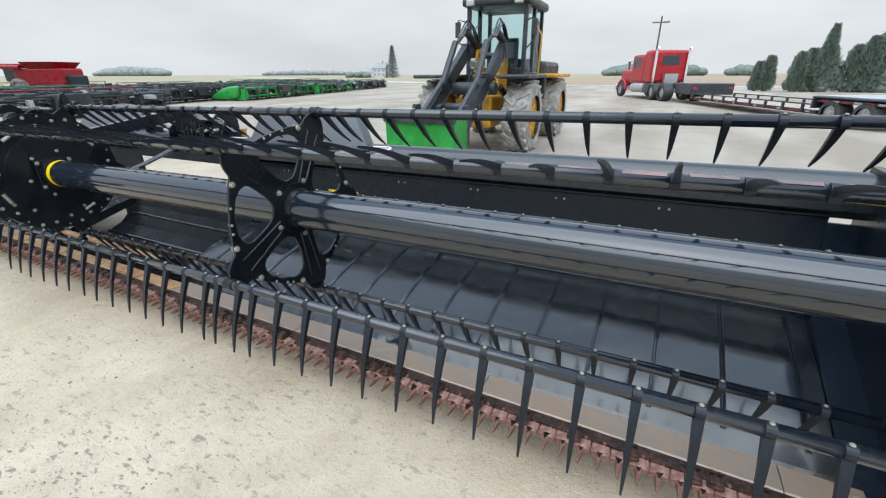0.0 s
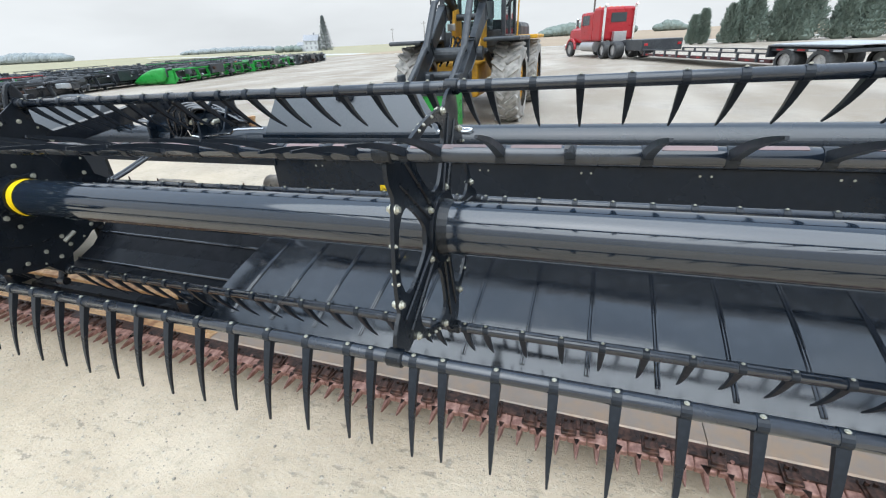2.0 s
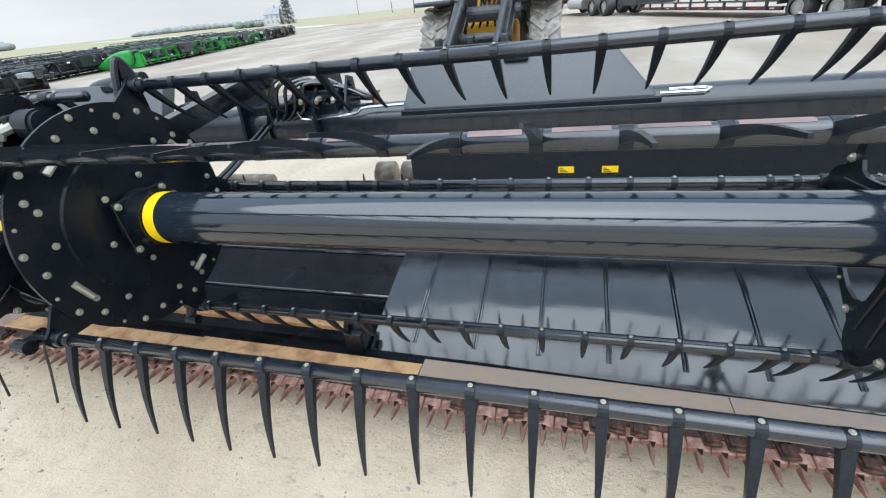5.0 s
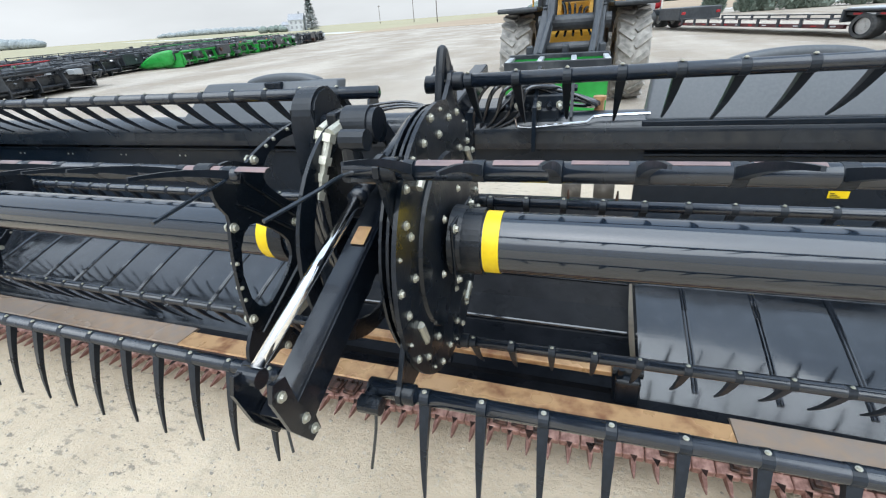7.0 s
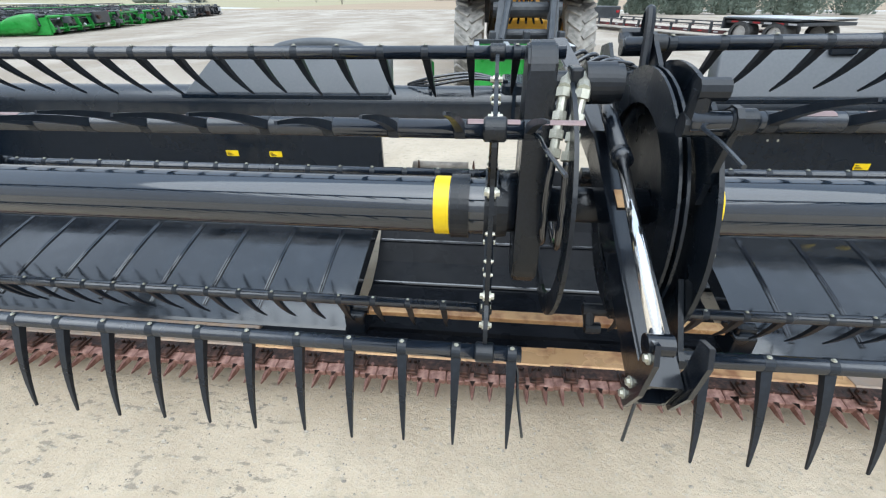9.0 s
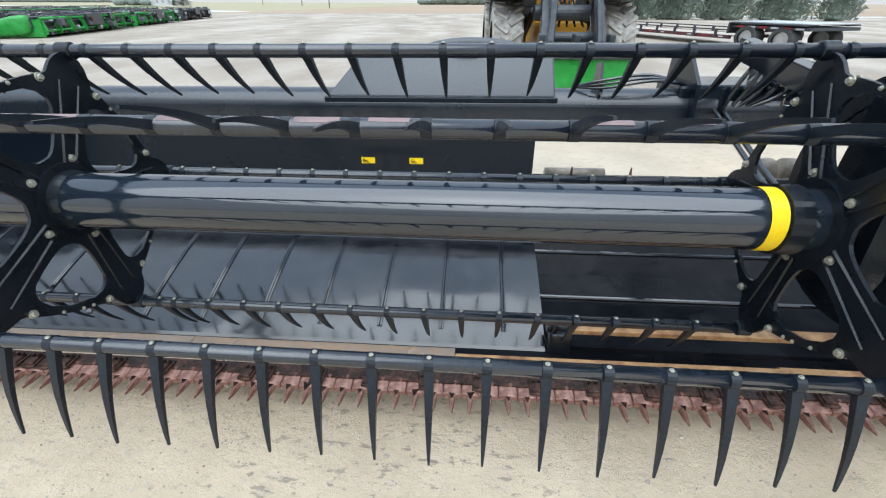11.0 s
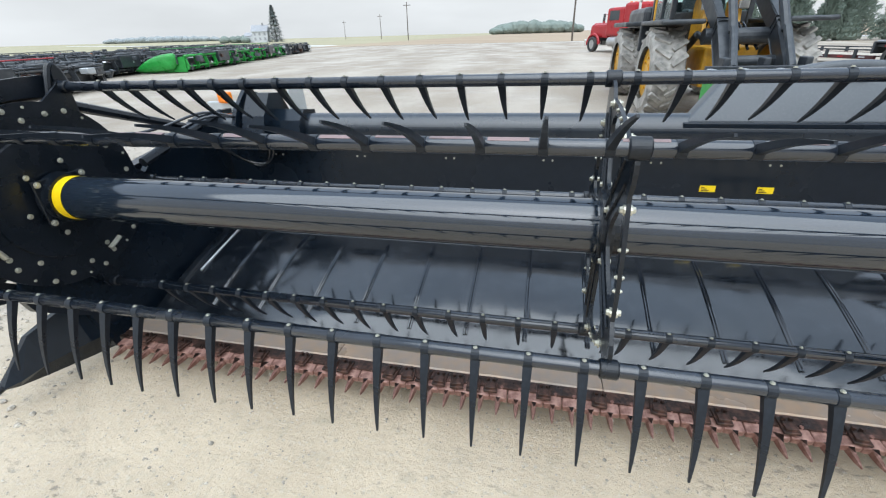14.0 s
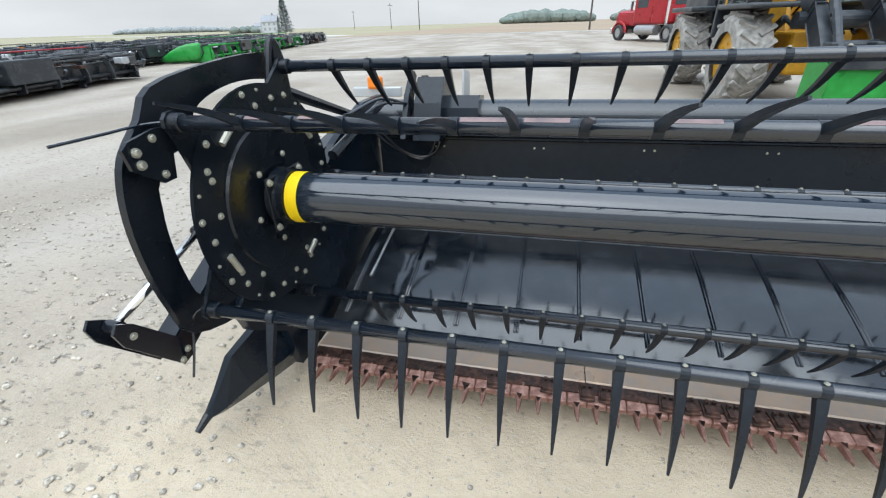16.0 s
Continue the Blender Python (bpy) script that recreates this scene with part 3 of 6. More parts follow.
for x0, x1, nm in ((XL + 0.06, GL, "left"), (GR, 9.97, "right")):
    belt = B()
    sec = [(0.78, deck_z(0.78) - 0.05), (0.765, deck_z(0.78) - 0.02), (0.79, deck_z(0.79) + 0.002)]
    sec += [(0.79 + 0.02 * k, deck_z(0.79 + 0.02 * k) + 0.002) for k in range(1, 45)]
    sec += [(1.70, deck_z(1.70)), (1.70, deck_z(1.70) - 0.06)]
    extrude_x(belt, sec, x0, x1)
    side_m = WING_R if nm == "right" else Matrix.Identity(4)
    belt = part("draper_belt", belt, BELT, frame_, "wet black rubber draper belt with cross slats", at=BELT_R if nm == "right" else None)
    first, gap = (-0.005, 0.302) if nm == "left" else (5.935, 0.303)
    k = 0
    while first - gap + gap * k < x1 - 0.05:
        x = first - gap + gap * k
        k += 1
        if x < x0 + 0.03:
            continue
        for dx in (0.0, 0.013):
            s = B()
            v = [(x + dx, 0.86), (x + dx, 1.66)]
            pipe(s, [(x + dx, 0.86 + 0.1 * j, deck_z(0.86 + 0.1 * j) + 0.005) for j in range(9)], 0.0058, 6)
            part("slat", s, RUBBER, belt)
    if nm == "left":
        seam = B()
        rod(seam, (-0.245, 1.10, deck_z(1.10) + 0.012), (-0.245, 1.62, deck_z(1.62) + 0.012), 0.009, n=6)
        part("edge_strip", seam, STEEL, belt, "bright steel edge strip")
    # backsheet with a folded lip
    bs = B()
    extrude_x(bs, [(1.70, deck_z(1.70) - 0.08), (1.715, deck_z(1.70) + 0.02), (1.80, 0.62), (1.805, 0.905), (1.785, 0.915), (1.785, 0.925), (1.83, 0.925), (1.83, 0.40)], x0 - 0.03, x1)
    bs = part("backsheet", bs, SHEET, frame_, "black steel backsheet", at=side_m)
    if nm == "right":
        fl = B()
        extrude_x(fl, [(0.62, 0.14), (1.72, 0.50), (1.82, 0.92), (1.84, 0.92), (1.75, 0.40), (0.62, 0.08)], x1 + 0.004, XR)
        part("end_filler", fl, SHEET, frame_, at=BELT_R)
    lx = (2.76, 3.06) if nm == "left" else (6.585, 6.82)
    for x in lx:
        lab = B()
        box(lab, (x, 1.7975, 0.700), (x + 0.085, 1.7995, 0.738))
        part("label", lab, YELLOW, bs, "small yellow warning label")
        for k in range(3):
            bar = B()
            box(bar, (x + 0.008, 1.7960, 0.706 + 0.009 * k), (x + 0.05 - 0.012 * k, 1.7972, 0.710 + 0.009 * k))
            part("label_bar", bar, SHEET, bs)
    for x in [x0 + 0.35 + 0.62 * k for k in range(int((x1 - x0 - 0.4) / 0.62))]:
        for dx in (0, 0.055):
            part("bolt", BOLT_Z, None, bs, at=pose(x + dx, 1.8035, 0.865, 90, 0, 0))

back_tube = B()
extrude_x(back_tube, [(1.86 + 0.1 * math.cos(k * math.pi / 24), 1.045 + 0.095 * math.sin(k * math.pi / 24)) for k in range(25)] + [(1.76, 0.99), (1.765, 0.955), (1.955, 0.955), (1.96, 0.99)], XL - 0.03, GL + 0.95)
part("back_tube", back_tube, TUBEBACK, frame_, "large black back tube")
back_tube = B()
extrude_x(back_tube, [(1.86 + 0.1 * math.cos(k * math.pi / 24), 1.045 + 0.095 * math.sin(k * math.pi / 24)) for k in range(25)] + [(1.76, 0.99), (1.765, 0.955), (1.955, 0.955), (1.96, 0.99)], CEN + 0.05, XR + 0.03)
part("back_tube", back_tube, TUBEBACK, frame_, "large black back tube", at=WING_R)

# dark filler added to close the gap between back tube and backsheet
for x0, x1, m_ in ((XL, 4.2, Matrix.Identity(4)), (GR, XR, WING_R)):
    fill_strip = B()
    box(fill_strip, (x0, 1.838, 0.90), (x1, 1.90, 0.958))
    part("tube_gap_fill", fill_strip, SHEET, frame_, at=m_)

# cutterbar: bar, wear plates, guards and knife sections
BARS = []
for x0, x1, m_ in ((XL + 0.1, 4.8, BAR_L), (4.8, XR - 0.1, BAR_R)):
    bar = B()
    extrude_x(bar, [(0.54, 0.185), (0.60, 0.185), (0.62, 0.20), (0.62, 0.222), (0.54, 0.222)], x0, x1)
    bar = part("cutterbar", bar, DARKRUST, frame_, "oily rusted cutterbar", at=m_)
    BARS.append(bar)
    x = x0
    while x < x1 - 0.02:
        x2 = min(x + 1.24, x1)
        wp = B()
        mid_ = GL - 0.5 < x < GR + 0.2
        y1 = 0.712 if mid_ else 0.745
        extrude_x(wp, [(0.588, 0.212), (0.605, 0.228), (y1, 0.222), (y1 + 0.015, 0.205)], x + 0.002, x2 - 0.002)
        part("wear_plate", wp, WOODPLATE if mid_ else PLATE, bar, "rust-worn steel plate")
        x = x2
    # dark strip added for the shade in the gap at the belt edge
    gap_strip = B()
    box(gap_strip, (x0, 0.70, 0.178), (x1, 0.80, 0.186))
    part("belt_gap_strip", gap_strip, DARKDECK, frame_, "dark strip filling the gap under the belt edge", at=m_)


def guard_mesh(mat_):
    """A short double-pointed guard: a cast body with two blunt points and a slot."""
    bm = B()
    box(bm, (-0.0374, -0.064, -0.016), (0.0374, 0.03, 0.016), bevel=0.006)
    for s in (0.0,):
        tip_ = 0.0
        pts = [(-0.055, 0.013, 0.013), (-0.08, 0.0115, 0.011), (-0.108, 0.0085, 0.008), (-0.138, 0.0022, 0.003)]
        rows = [[bm.verts.new((s + sx * w, y, sz * h - 0.004)) for sx, sz in ((-1, -1), (1, -1), (0.7, 1), (-0.7, 1))] for y, w, h in pts]
        for u, v in zip(rows, rows[1:]):
            for q in range(4):
                bm.faces.new((u[q], u[(q + 1) % 4], v[(q + 1) % 4], v[q]))
        bm.faces.new(rows[0][::-1])
        bm.faces.new(rows[-1])
    rod(bm, (0.012, -0.012, 0.014), (0.012, -0.012, 0.024), 0.008, n=6)
    bmesh.ops.recalc_face_normals(bm, faces=bm.faces)
    return mesh_of("guard", bm, mat_)


GUARD = guard_mesh(RUST)
HOLD = B()
box(HOLD, (-0.03, -0.06, 0.0), (0.03, 0.02, 0.012), bevel=0.003)
box(HOLD, (-0.022, -0.05, 0.010), (0.022, -0.01, 0.022), bevel=0.003)
rod(HOLD, (-0.012, 0.0, 0.01), (-0.012, 0.0, 0.03), 0.008, n=6)
rod(HOLD, (0.014, 0.0, 0.01), (0.014, 0.0, 0.03), 0.008, n=6)
HOLD = mesh_of("hold_down", HOLD, DARKRUST)
gx = XL + 0.16
k = 0
rnd = random.Random(5)
while gx < XR - 0.15:
    bar = BARS[gx > 4.8]
    part("guard", GUARD, None, bar, at=pose(gx, 0.56, 0.200 + rnd.uniform(-0.002, 0.002), 6 + rnd.uniform(-1.5, 1.5), rnd.uniform(-2, 2), rnd.uniform(-1.5, 1.5)))
    if k % 3 == 1 or rnd.random() < 0.15:
        part("hold_down", HOLD, None, bar, "oily knife hold-down clip", at=pose(gx + 0.038, 0.562 + rnd.uniform(-0.008, 0.008), 0.219, 0, 0, rnd.uniform(-7, 7)))
    gx += 0.0762
    k += 1
for x0, x1, m_ in ((XL + 0.16, 4.78, BAR_L), (XL + 0.16 + 0.0762 * 68, XR - 0.15, BAR_R)):
    knife = B()
    q = x0
    while q < x1:
        a, b, c = bm_v = [knife.verts.new((q + dx, y, 0.209)) for dx, y in ((-0.036, 0.555), (0.036, 0.555), (0, 0.47))]
        knife.faces.new(bm_v)
        q += 0.0762
    bmesh.ops.solidify(knife, geom=knife.faces[:], thickness=0.003)
    part("knife", knife, DARKRUST, frame_, "toothed knife sections", at=m_)["kind"] = "stuff"

# shields standing on the back tube
for lo_, hi_, tlo, thi in ((2.60, 3.90, 2.82, 3.88), (5.70, 7.06, 5.74, 6.84)):
    sh = B()
    f = [sh.verts.new(v) for v in ((lo_, 1.775, 1.10), (hi_, 1.775, 1.10), (thi, 1.93, 1.345), (tlo, 1.93, 1.345))]
    b = [sh.verts.new((v.co.x, v.co.y + 0.12, v.co.z - 0.01)) for v in f]
    sh.faces.new(f)
    sh.faces.new(b[::-1])
    for u in range(4):
        sh.faces.new((f[(u + 1) % 4], f[u], b[u], b[(u + 1) % 4]))
    bmesh.ops.recalc_face_normals(sh, faces=sh.faces)
    bmesh.ops.bevel(sh, geom=sh.edges[:], offset=0.015, segments=3, affect="EDGES", profile=0.5)
    sh = part("tube_shield", sh, SHIELD, frame_, "satin dark grey plastic shield", True, at=WING_R if lo_ > 5 else None)
    st = B()
    box(st, (lo_ - 0.01, 1.762, 1.072), (hi_ + 0.01, 1.80, 1.103), bevel=0.006)
    part("shield_strip", st, SHEET, sh)
    hd = B()
    box(hd, ((tlo + thi) / 2 - 0.01, 1.885, 1.30), ((tlo + thi) / 2 + 0.12, 1.93, 1.345), bevel=0.008)
    part("latch", hd, SHEET, sh)
    hump = B()
    top = [(tlo + (thi - tlo) * (0.28 + 0.58 * t), 1.325 + 0.07 * math.sin(math.pi * t) ** 0.45) for t in [j / 16 for j in range(17)]]
    fr = [hump.verts.new((x, 1.945, z)) for x, z in top]
    bk0 = [hump.verts.new((x, 2.06, z - 0.01)) for x, z in top]
    hump.faces.new(fr)
    hump.faces.new(bk0[::-1])
    for u in range(len(top)):
        v = (u + 1) % len(top)
        hump.faces.new((fr[v], fr[u], bk0[u], bk0[v]))
    bmesh.ops.recalc_face_normals(hump, faces=hump.faces)
    bmesh.ops.bevel(hump, geom=[e for e in hump.edges if abs(e.verts[0].co.y - e.verts[1].co.y) < 0.001 and e.calc_length() < 0.3], offset=0.03, segments=3, affect="EDGES", profile=0.5)
    part("shield_hump", hump, SHIELD, sh, smooth=True)

# stands under the frame
for x in (0.6, 3.6, 5.9, 9.2):
    st = B()
    box(st, (x - 0.05, 1.55, 0.0), (x + 0.05, 1.75, 0.03), bevel=0.005)
    box(st, (x - 0.035, 1.62, 0.02), (x + 0.035, 1.69, 0.45), bevel=0.005)
    part("stand", st, SHEET, frame_, at=HEAD.inverted())

# end sheets
for x, s in ((XL, 1), (XR, -1)):
    es = B()
    slab_yz(es, [(0.55, 0.10), (0.50, 0.34), (0.30, 0.50), (0.26, 0.62), (0.40, 0.70), (0.75, 0.74), (1.00, 0.86), (1.20, 1.02), (1.40, 1.09), (1.64, 1.16), (1.95, 1.16), (1.95, 0.10)], x - 0.02, x + 0.02)
    part("end_sheet", es, SHEET, frame_, "black end sheet", at=WING_R if x > 5 else None)

# ---------------- yard ----------------
g = B()
bmesh.ops.create_grid(g, x_segments=2, y_segments=2, size=2500)
solid("ground", g, GRAVEL, "pale compacted limestone gravel yard with wet patches", "ground", kind="structure")
fld = B()
box(fld, (-40, 76, -0.03), (1500, 2400, 0.03))
solid("field", fld, CROP, "dry tan harvested crop field", "field", kind="structure")
fld = B()
for quad in (((-40, 76), (-40, 2400), (-2400, 2400), (-2400, 140)), ((-40, 76), (-2400, 140), (-2400, -200), (-60, -200))):
    fld.faces.new([fld.verts.new((x, y, 0.012)) for x, y in quad])
for f in fld.faces:
    f.normal_update()
    if f.normal.z < 0:
        f.normal_flip()
solid("grass_field", fld, GRASS, "yellow-green grass and stubble field", "field", kind="structure")


def blob_row(name, x0, x1, y, h, mat_, label, seed, n=60):
    bm = B()
    r = random.Random(seed)
    for k in range(n):
        t = (k + r.random()) / n
        s = h * (0.55 + 0.45 * math.sin(math.pi * min(1, max(0, t))) ** 0.5) * r.uniform(0.8, 1.1)
        m = Matrix.Translation((x0 + (x1 - x0) * t, y + r.uniform(-6, 6), s * 0.4)) @ Matrix.Diagonal((r.uniform(0.4, 0.7) * h, h * 0.6, s * 0.5, 1))
        bmesh.ops.create_icosphere(bm, subdivisions=2, radius=1.0, matrix=m)
    for v in bm.verts:
        v.co += Vector(noise.noise_vector(v.co * 0.5)) * h * 0.04
    return solid(name, bm, mat_, label, "woods", kind="stuff")


blob_row("far_woods", -44, 26, 420, 11, FARLEAF, "distant hazy tree belt", 3, 70)
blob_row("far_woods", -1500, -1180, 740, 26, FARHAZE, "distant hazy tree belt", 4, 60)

# ---------------- centre of the header ----------------
pan = B()
extrude_x(pan, [(0.88, 0.05), (0.90, 0.085), (1.25, 0.10), (1.42, 0.17), (1.60, 0.33), (1.70, 0.46), (1.80, 0.64), (1.83, 0.64), (1.73, 0.40), (1.62, 0.26), (1.45, 0.10), (1.25, 0.04)], GL + 0.01, GR - 0.01)
part("feed_deck", pan, DARKDECK, frame_, "black rubber feed deck in the middle of the header")
for y, z in ((1.27, 0.115), (1.52, 0.265), (1.68, 0.45)):
    rib = B()
    rod(rib, (GL + 0.02, y, z), (GR - 0.02, y, z), 0.012, n=8)
    part("feed_rib", rib, RUBBER, frame_)
strip = B()
box(strip, (GL + 0.10, 0.815, 0.235), (GR - 0.12, 0.875, 0.262), bevel=0.004)
part("centre_plate", strip, WOODPLATE, frame_, "orange-rusted steel plate")
for x in (GL + 0.06, GR - 0.06):
    blk = B()
    box(blk, (x - 0.05, 0.76, 0.14), (x + 0.05, 0.90, 0.27), bevel=0.012)
    rod(blk, (x - 0.06, 0.83, 0.27), (x + 0.06, 0.83, 0.27), 0.028, n=12)
    rod(blk, (x - 0.03, 0.79, 0.25), (x - 0.03, 0.79, 0.31), 0.012, n=8)
    part("belt_bearing", blk, CAST, frame_)
lip = B()
box(lip, (GL, 1.79, 0.852), (GR, 1.83, 0.985), bevel=0.006)
part("opening_beam", lip, SHEET, frame_)
mid = B()
box(mid, (4.55, 1.78, 0.95), (5.28, 2.12, 1.17), bevel=0.02)
part("centre_frame", mid, SHEET, frame_, "black boxed centre frame")
for x in (4.62, 5.15):
    gus = B()
    slab_yz(gus, [(1.70, 0.95), (2.15, 0.95), (2.12, 1.33), (1.95, 1.36), (1.72, 1.18)], x - 0.01, x + 0.01)
    part("gusset", gus, SHEET, frame_)
for x in (4.05, 4.40, 5.35, 5.62):
    post = B()
    rod(post, (x, 1.80, 0.63), (x, 1.80, 0.70), 0.012, 0.004, n=8)
    part("feed_spike", post, DARKRUST, frame_)
for x0, x1 in ((3.95, 4.35), (5.30, 5.42), (5.50, 5.62)):
    fd = B()
    r_ = 0.055 if x1 - x0 > 0.3 else 0.10
    rod(fd, (x0, 2.15, 0.46 + r_), (x1, 2.15, 0.46 + r_), r_, n=20)
    part("feed_drum", fd, DRUM, frame_, "worn tan feed drum behind the opening", True)


def reel_arm(name, pts, w, h, x, cyl, clevis, bolts, label, m):
    """A box-section arm along a bent line, with an open end, clevis plates and a hydraulic ram."""
    th = thing(name, label, "boom", "reel booms", m)
    for (y0, z0), (y1, z1) in zip(pts, pts[1:]):
        seg = B()
        d = Vector((0, y1 - y0, z1 - z0))
        m = Matrix.Translation((x, y0, z0)) @ Matrix.Rotation(math.atan2(d.z, d.y), 4, "X")
        rings_ = []
        for yy in (0.0, d.length + 0.03):
            for q in (0.0, 0.009):
                rings_.append([seg.verts.new(m @ Vector((sx * (w / 2 - q), yy, sz * (h / 2 - q)))) for sx, sz in ((-1, -1), (1, -1), (1, 1), (-1, 1))])
        o0, i0, o1, i1 = rings_
        for k in range(4):
            n2 = (k + 1) % 4
            seg.faces.new((o0[k], o0[n2], o1[n2], o1[k]))
            seg.faces.new((i0[n2], i0[k], i1[k], i1[n2]))
            seg.faces.new((o0[n2], o0[k], i0[k], i0[n2]))
            seg.faces.new((o1[k], o1[n2], i1[n2], i1[k]))
        bmesh.ops.bevel(seg, geom=[e for e in seg.edges if e.calc_length() > 0.3], offset=0.006, segments=2, affect="EDGES")
        part("arm_tube", seg, BLACK, th, "wet black box-section arm")
    y0, z0 = pts[0]
    for dx in (-w / 2 - 0.007, w / 2 + 0.007):
        pl = B()
        out = clevis
        slab_yz(pl, out, x + dx - 0.005, x + dx + 0.005)
        pl = part("clevis_plate", pl, BLACK, th)
        s = 1 if dx > 0 else -1
        for yy, zz in bolts:
            part("bolt", BOLT_X, None, pl, at=pose(x + dx + s * 0.005, yy, zz, 0, 0, 0 if s > 0 else 180))
    (a, b, c) = cyl
    ram = B()
    rod(ram, a, b, 0.0145, n=24)
    ram = part("ram_rod", ram, CHROME, th, "bright chrome ram rod", True)
    eye = B()
    rod(eye, (a[0] - 0.024, a[1], a[2]), (a[0] + 0.024, a[1], a[2]), 0.021, n=20)
    part("rod_eye", eye, BLACK, ram)
    bar_ = B()
    rod(bar_, b, c, 0.023, n=20)
    rod(bar_, b, Vector(b) + (Vector(c) - Vector(b)).normalized() * 0.04, 0.027, n=20)
    part("ram_barrel", bar_, BLACK, th, "", True)
    return th


CLEVIS_C = [(-0.20, 1.045), (-0.215, 1.01), (-0.195, 0.91), (-0.15, 0.825), (-0.115, 0.83), (-0.12, 0.88), (-0.155, 0.95), (-0.165, 1.035)]
CLEVIS_E = [(-0.115, 0.865), (-0.135, 0.84), (-0.12, 0.785), (0.03, 0.585), (0.08, 0.595), (0.08, 0.65), (-0.07, 0.835)]
arm = reel_arm("boom", [(-0.165, 0.88), (0.55, 1.16), (1.80, 1.33)], 0.076, 0.10, 4.845, ((4.815, -0.17, 1.02), (4.835, 0.31, 1.205), (4.85, 0.75, 1.32)), CLEVIS_C, ((-0.19, 1.005), (-0.135, 0.85), (-0.15, 0.90)), "black middle reel boom with chrome ram and rusty weld patch", HEAD_C)
patch = B()
box(patch, (4.828, 0.25, 1.1), (4.868, 0.315, 1.102), Matrix.Translation((0, 0.285, 1.114)) @ Matrix.Rotation(radians(21.4), 4, "X") @ Matrix.Translation((0, -0.285, -1.10)))
part("weld_patch", patch, WOODPLATE, arm, "rusty bare weld patch")
arm = reel_arm("boom", [(0.05, 0.635), (0.50, 0.86), (1.72, 1.06)], 0.09, 0.10, -0.50, ((-0.52, -0.075, 0.815), (-0.53, 0.33, 0.94), (-0.53, 0.95, 1.08)), CLEVIS_E, ((-0.085, 0.80), (0.03, 0.605), (0.06, 0.63)), "black end reel boom with chrome ram beside the end disc", HEAD_E)
bow = B()
bow_out = [(0.908, 1.496), (0.752, 1.527), (0.463, 1.51), (0.225, 1.468), (0.151, 1.388), (0.065, 1.305), (0.025, 1.211), (0.007, 1.096), (0.009, 0.96), (0.03, 0.82), (0.075, 0.69), (0.27, 0.62), (0.30, 0.68), (0.155, 0.79), (0.122, 0.885), (0.113, 1.024), (0.126, 1.136), (0.156, 1.218), (0.315, 1.338), (0.39, 1.397), (0.516, 1.431), (0.647, 1.439), (0.771, 1.429)]
slab_yz(bow, [(v.x, v.y) for v in curve_pts([(a, b, 0) for a, b in bow_out], 3)], -0.428, -0.402)
part("end_bow", bow, CAST, arm, "curved flat black end guard")
brace = B()
slab_yz(brace, [(0.142, 1.368), (0.05, 1.351), (0.026, 1.334), (0.036, 1.277), (0.119, 1.216), (0.164, 1.218), (0.18, 1.287), (0.26, 1.30), (0.25, 1.36)], -0.362, -0.35)
brace = part("crank_plate", brace, CAST, arm, "small black crank plate with zinc bolts")
for y, z, me in ((0.062, 1.32, BOLT_BIG), (0.065, 1.285, BOLT_BIG), (0.125, 1.345, BOLT_X), (0.13, 1.24, BOLT_X), (0.225, 1.33, BOLT_X)):
    part("bolt", me, None, brace, at=pose(-0.35, y, z))
for a, b in (((-0.40, 0.78, 1.40), (-0.40, 1.60, 1.12)), ((-0.30, 1.02, 1.05), (-0.25, 1.66, 1.22)), ((-0.10, 1.62, 1.02), (-0.02, 1.74, 1.33)), ((0.06, 1.62, 1.05), (-0.02, 1.74, 1.33))):
    br = B()
    rod(br, a, b, 0.028, 0.022, n=8)
    part("brace", br, CAST, arm)
rear = B()
slab_yz(rear, [(1.55, 1.00), (1.62, 1.20), (1.72, 1.33), (1.84, 1.32), (1.98, 1.12), (1.95, 0.98)], -0.06, 0.10)
slab_yz(rear, [(1.50, 1.02), (1.62, 1.24), (1.76, 1.36), (1.80, 1.33), (1.70, 1.18), (1.60, 1.00)], -0.12, -0.09)
slab_yz(rear, [(1.66, 1.02), (1.70, 1.16), (1.78, 1.22), (1.92, 1.20), (1.95, 0.98)], 0.10, 0.30)
part("rear_bracket", rear, SHEET, arm)
gp = B()
slab_yz(gp, [(1.78, 1.10), (1.80, 1.36), (1.98, 1.33), (2.0, 1.10)], 0.19, 0.20)
part("bracket_plate", gp, GALV, arm, "pale steel bracket plate")
for k in range(2):
    hp = B()
    pipe(hp, curve_pts([(-0.30 + 0.05 * k, 1.50, 1.08), (-0.22 + 0.05 * k, 1.66, 0.93 - 0.02 * k), (-0.06 + 0.03 * k, 1.70, 0.85 + 0.015 * k), (0.03 + 0.03 * k, 1.70, 0.95), (0.0 + 0.03 * k, 1.70, 1.10)], 5), 0.009, 6)
    part("hose", hp, RUBBER, arm, smooth=True)
    hp = B()
    pipe(hp, curve_pts([(-0.32, 0.98 + 0.04 * k, 1.20), (-0.28, 1.2, 1.16 + 0.05 * k), (-0.2, 1.45, 1.22 + 0.03 * k), (-0.1, 1.6, 1.20)], 5), 0.008, 6)
    part("hose", hp, RUBBER, arm, smooth=True)

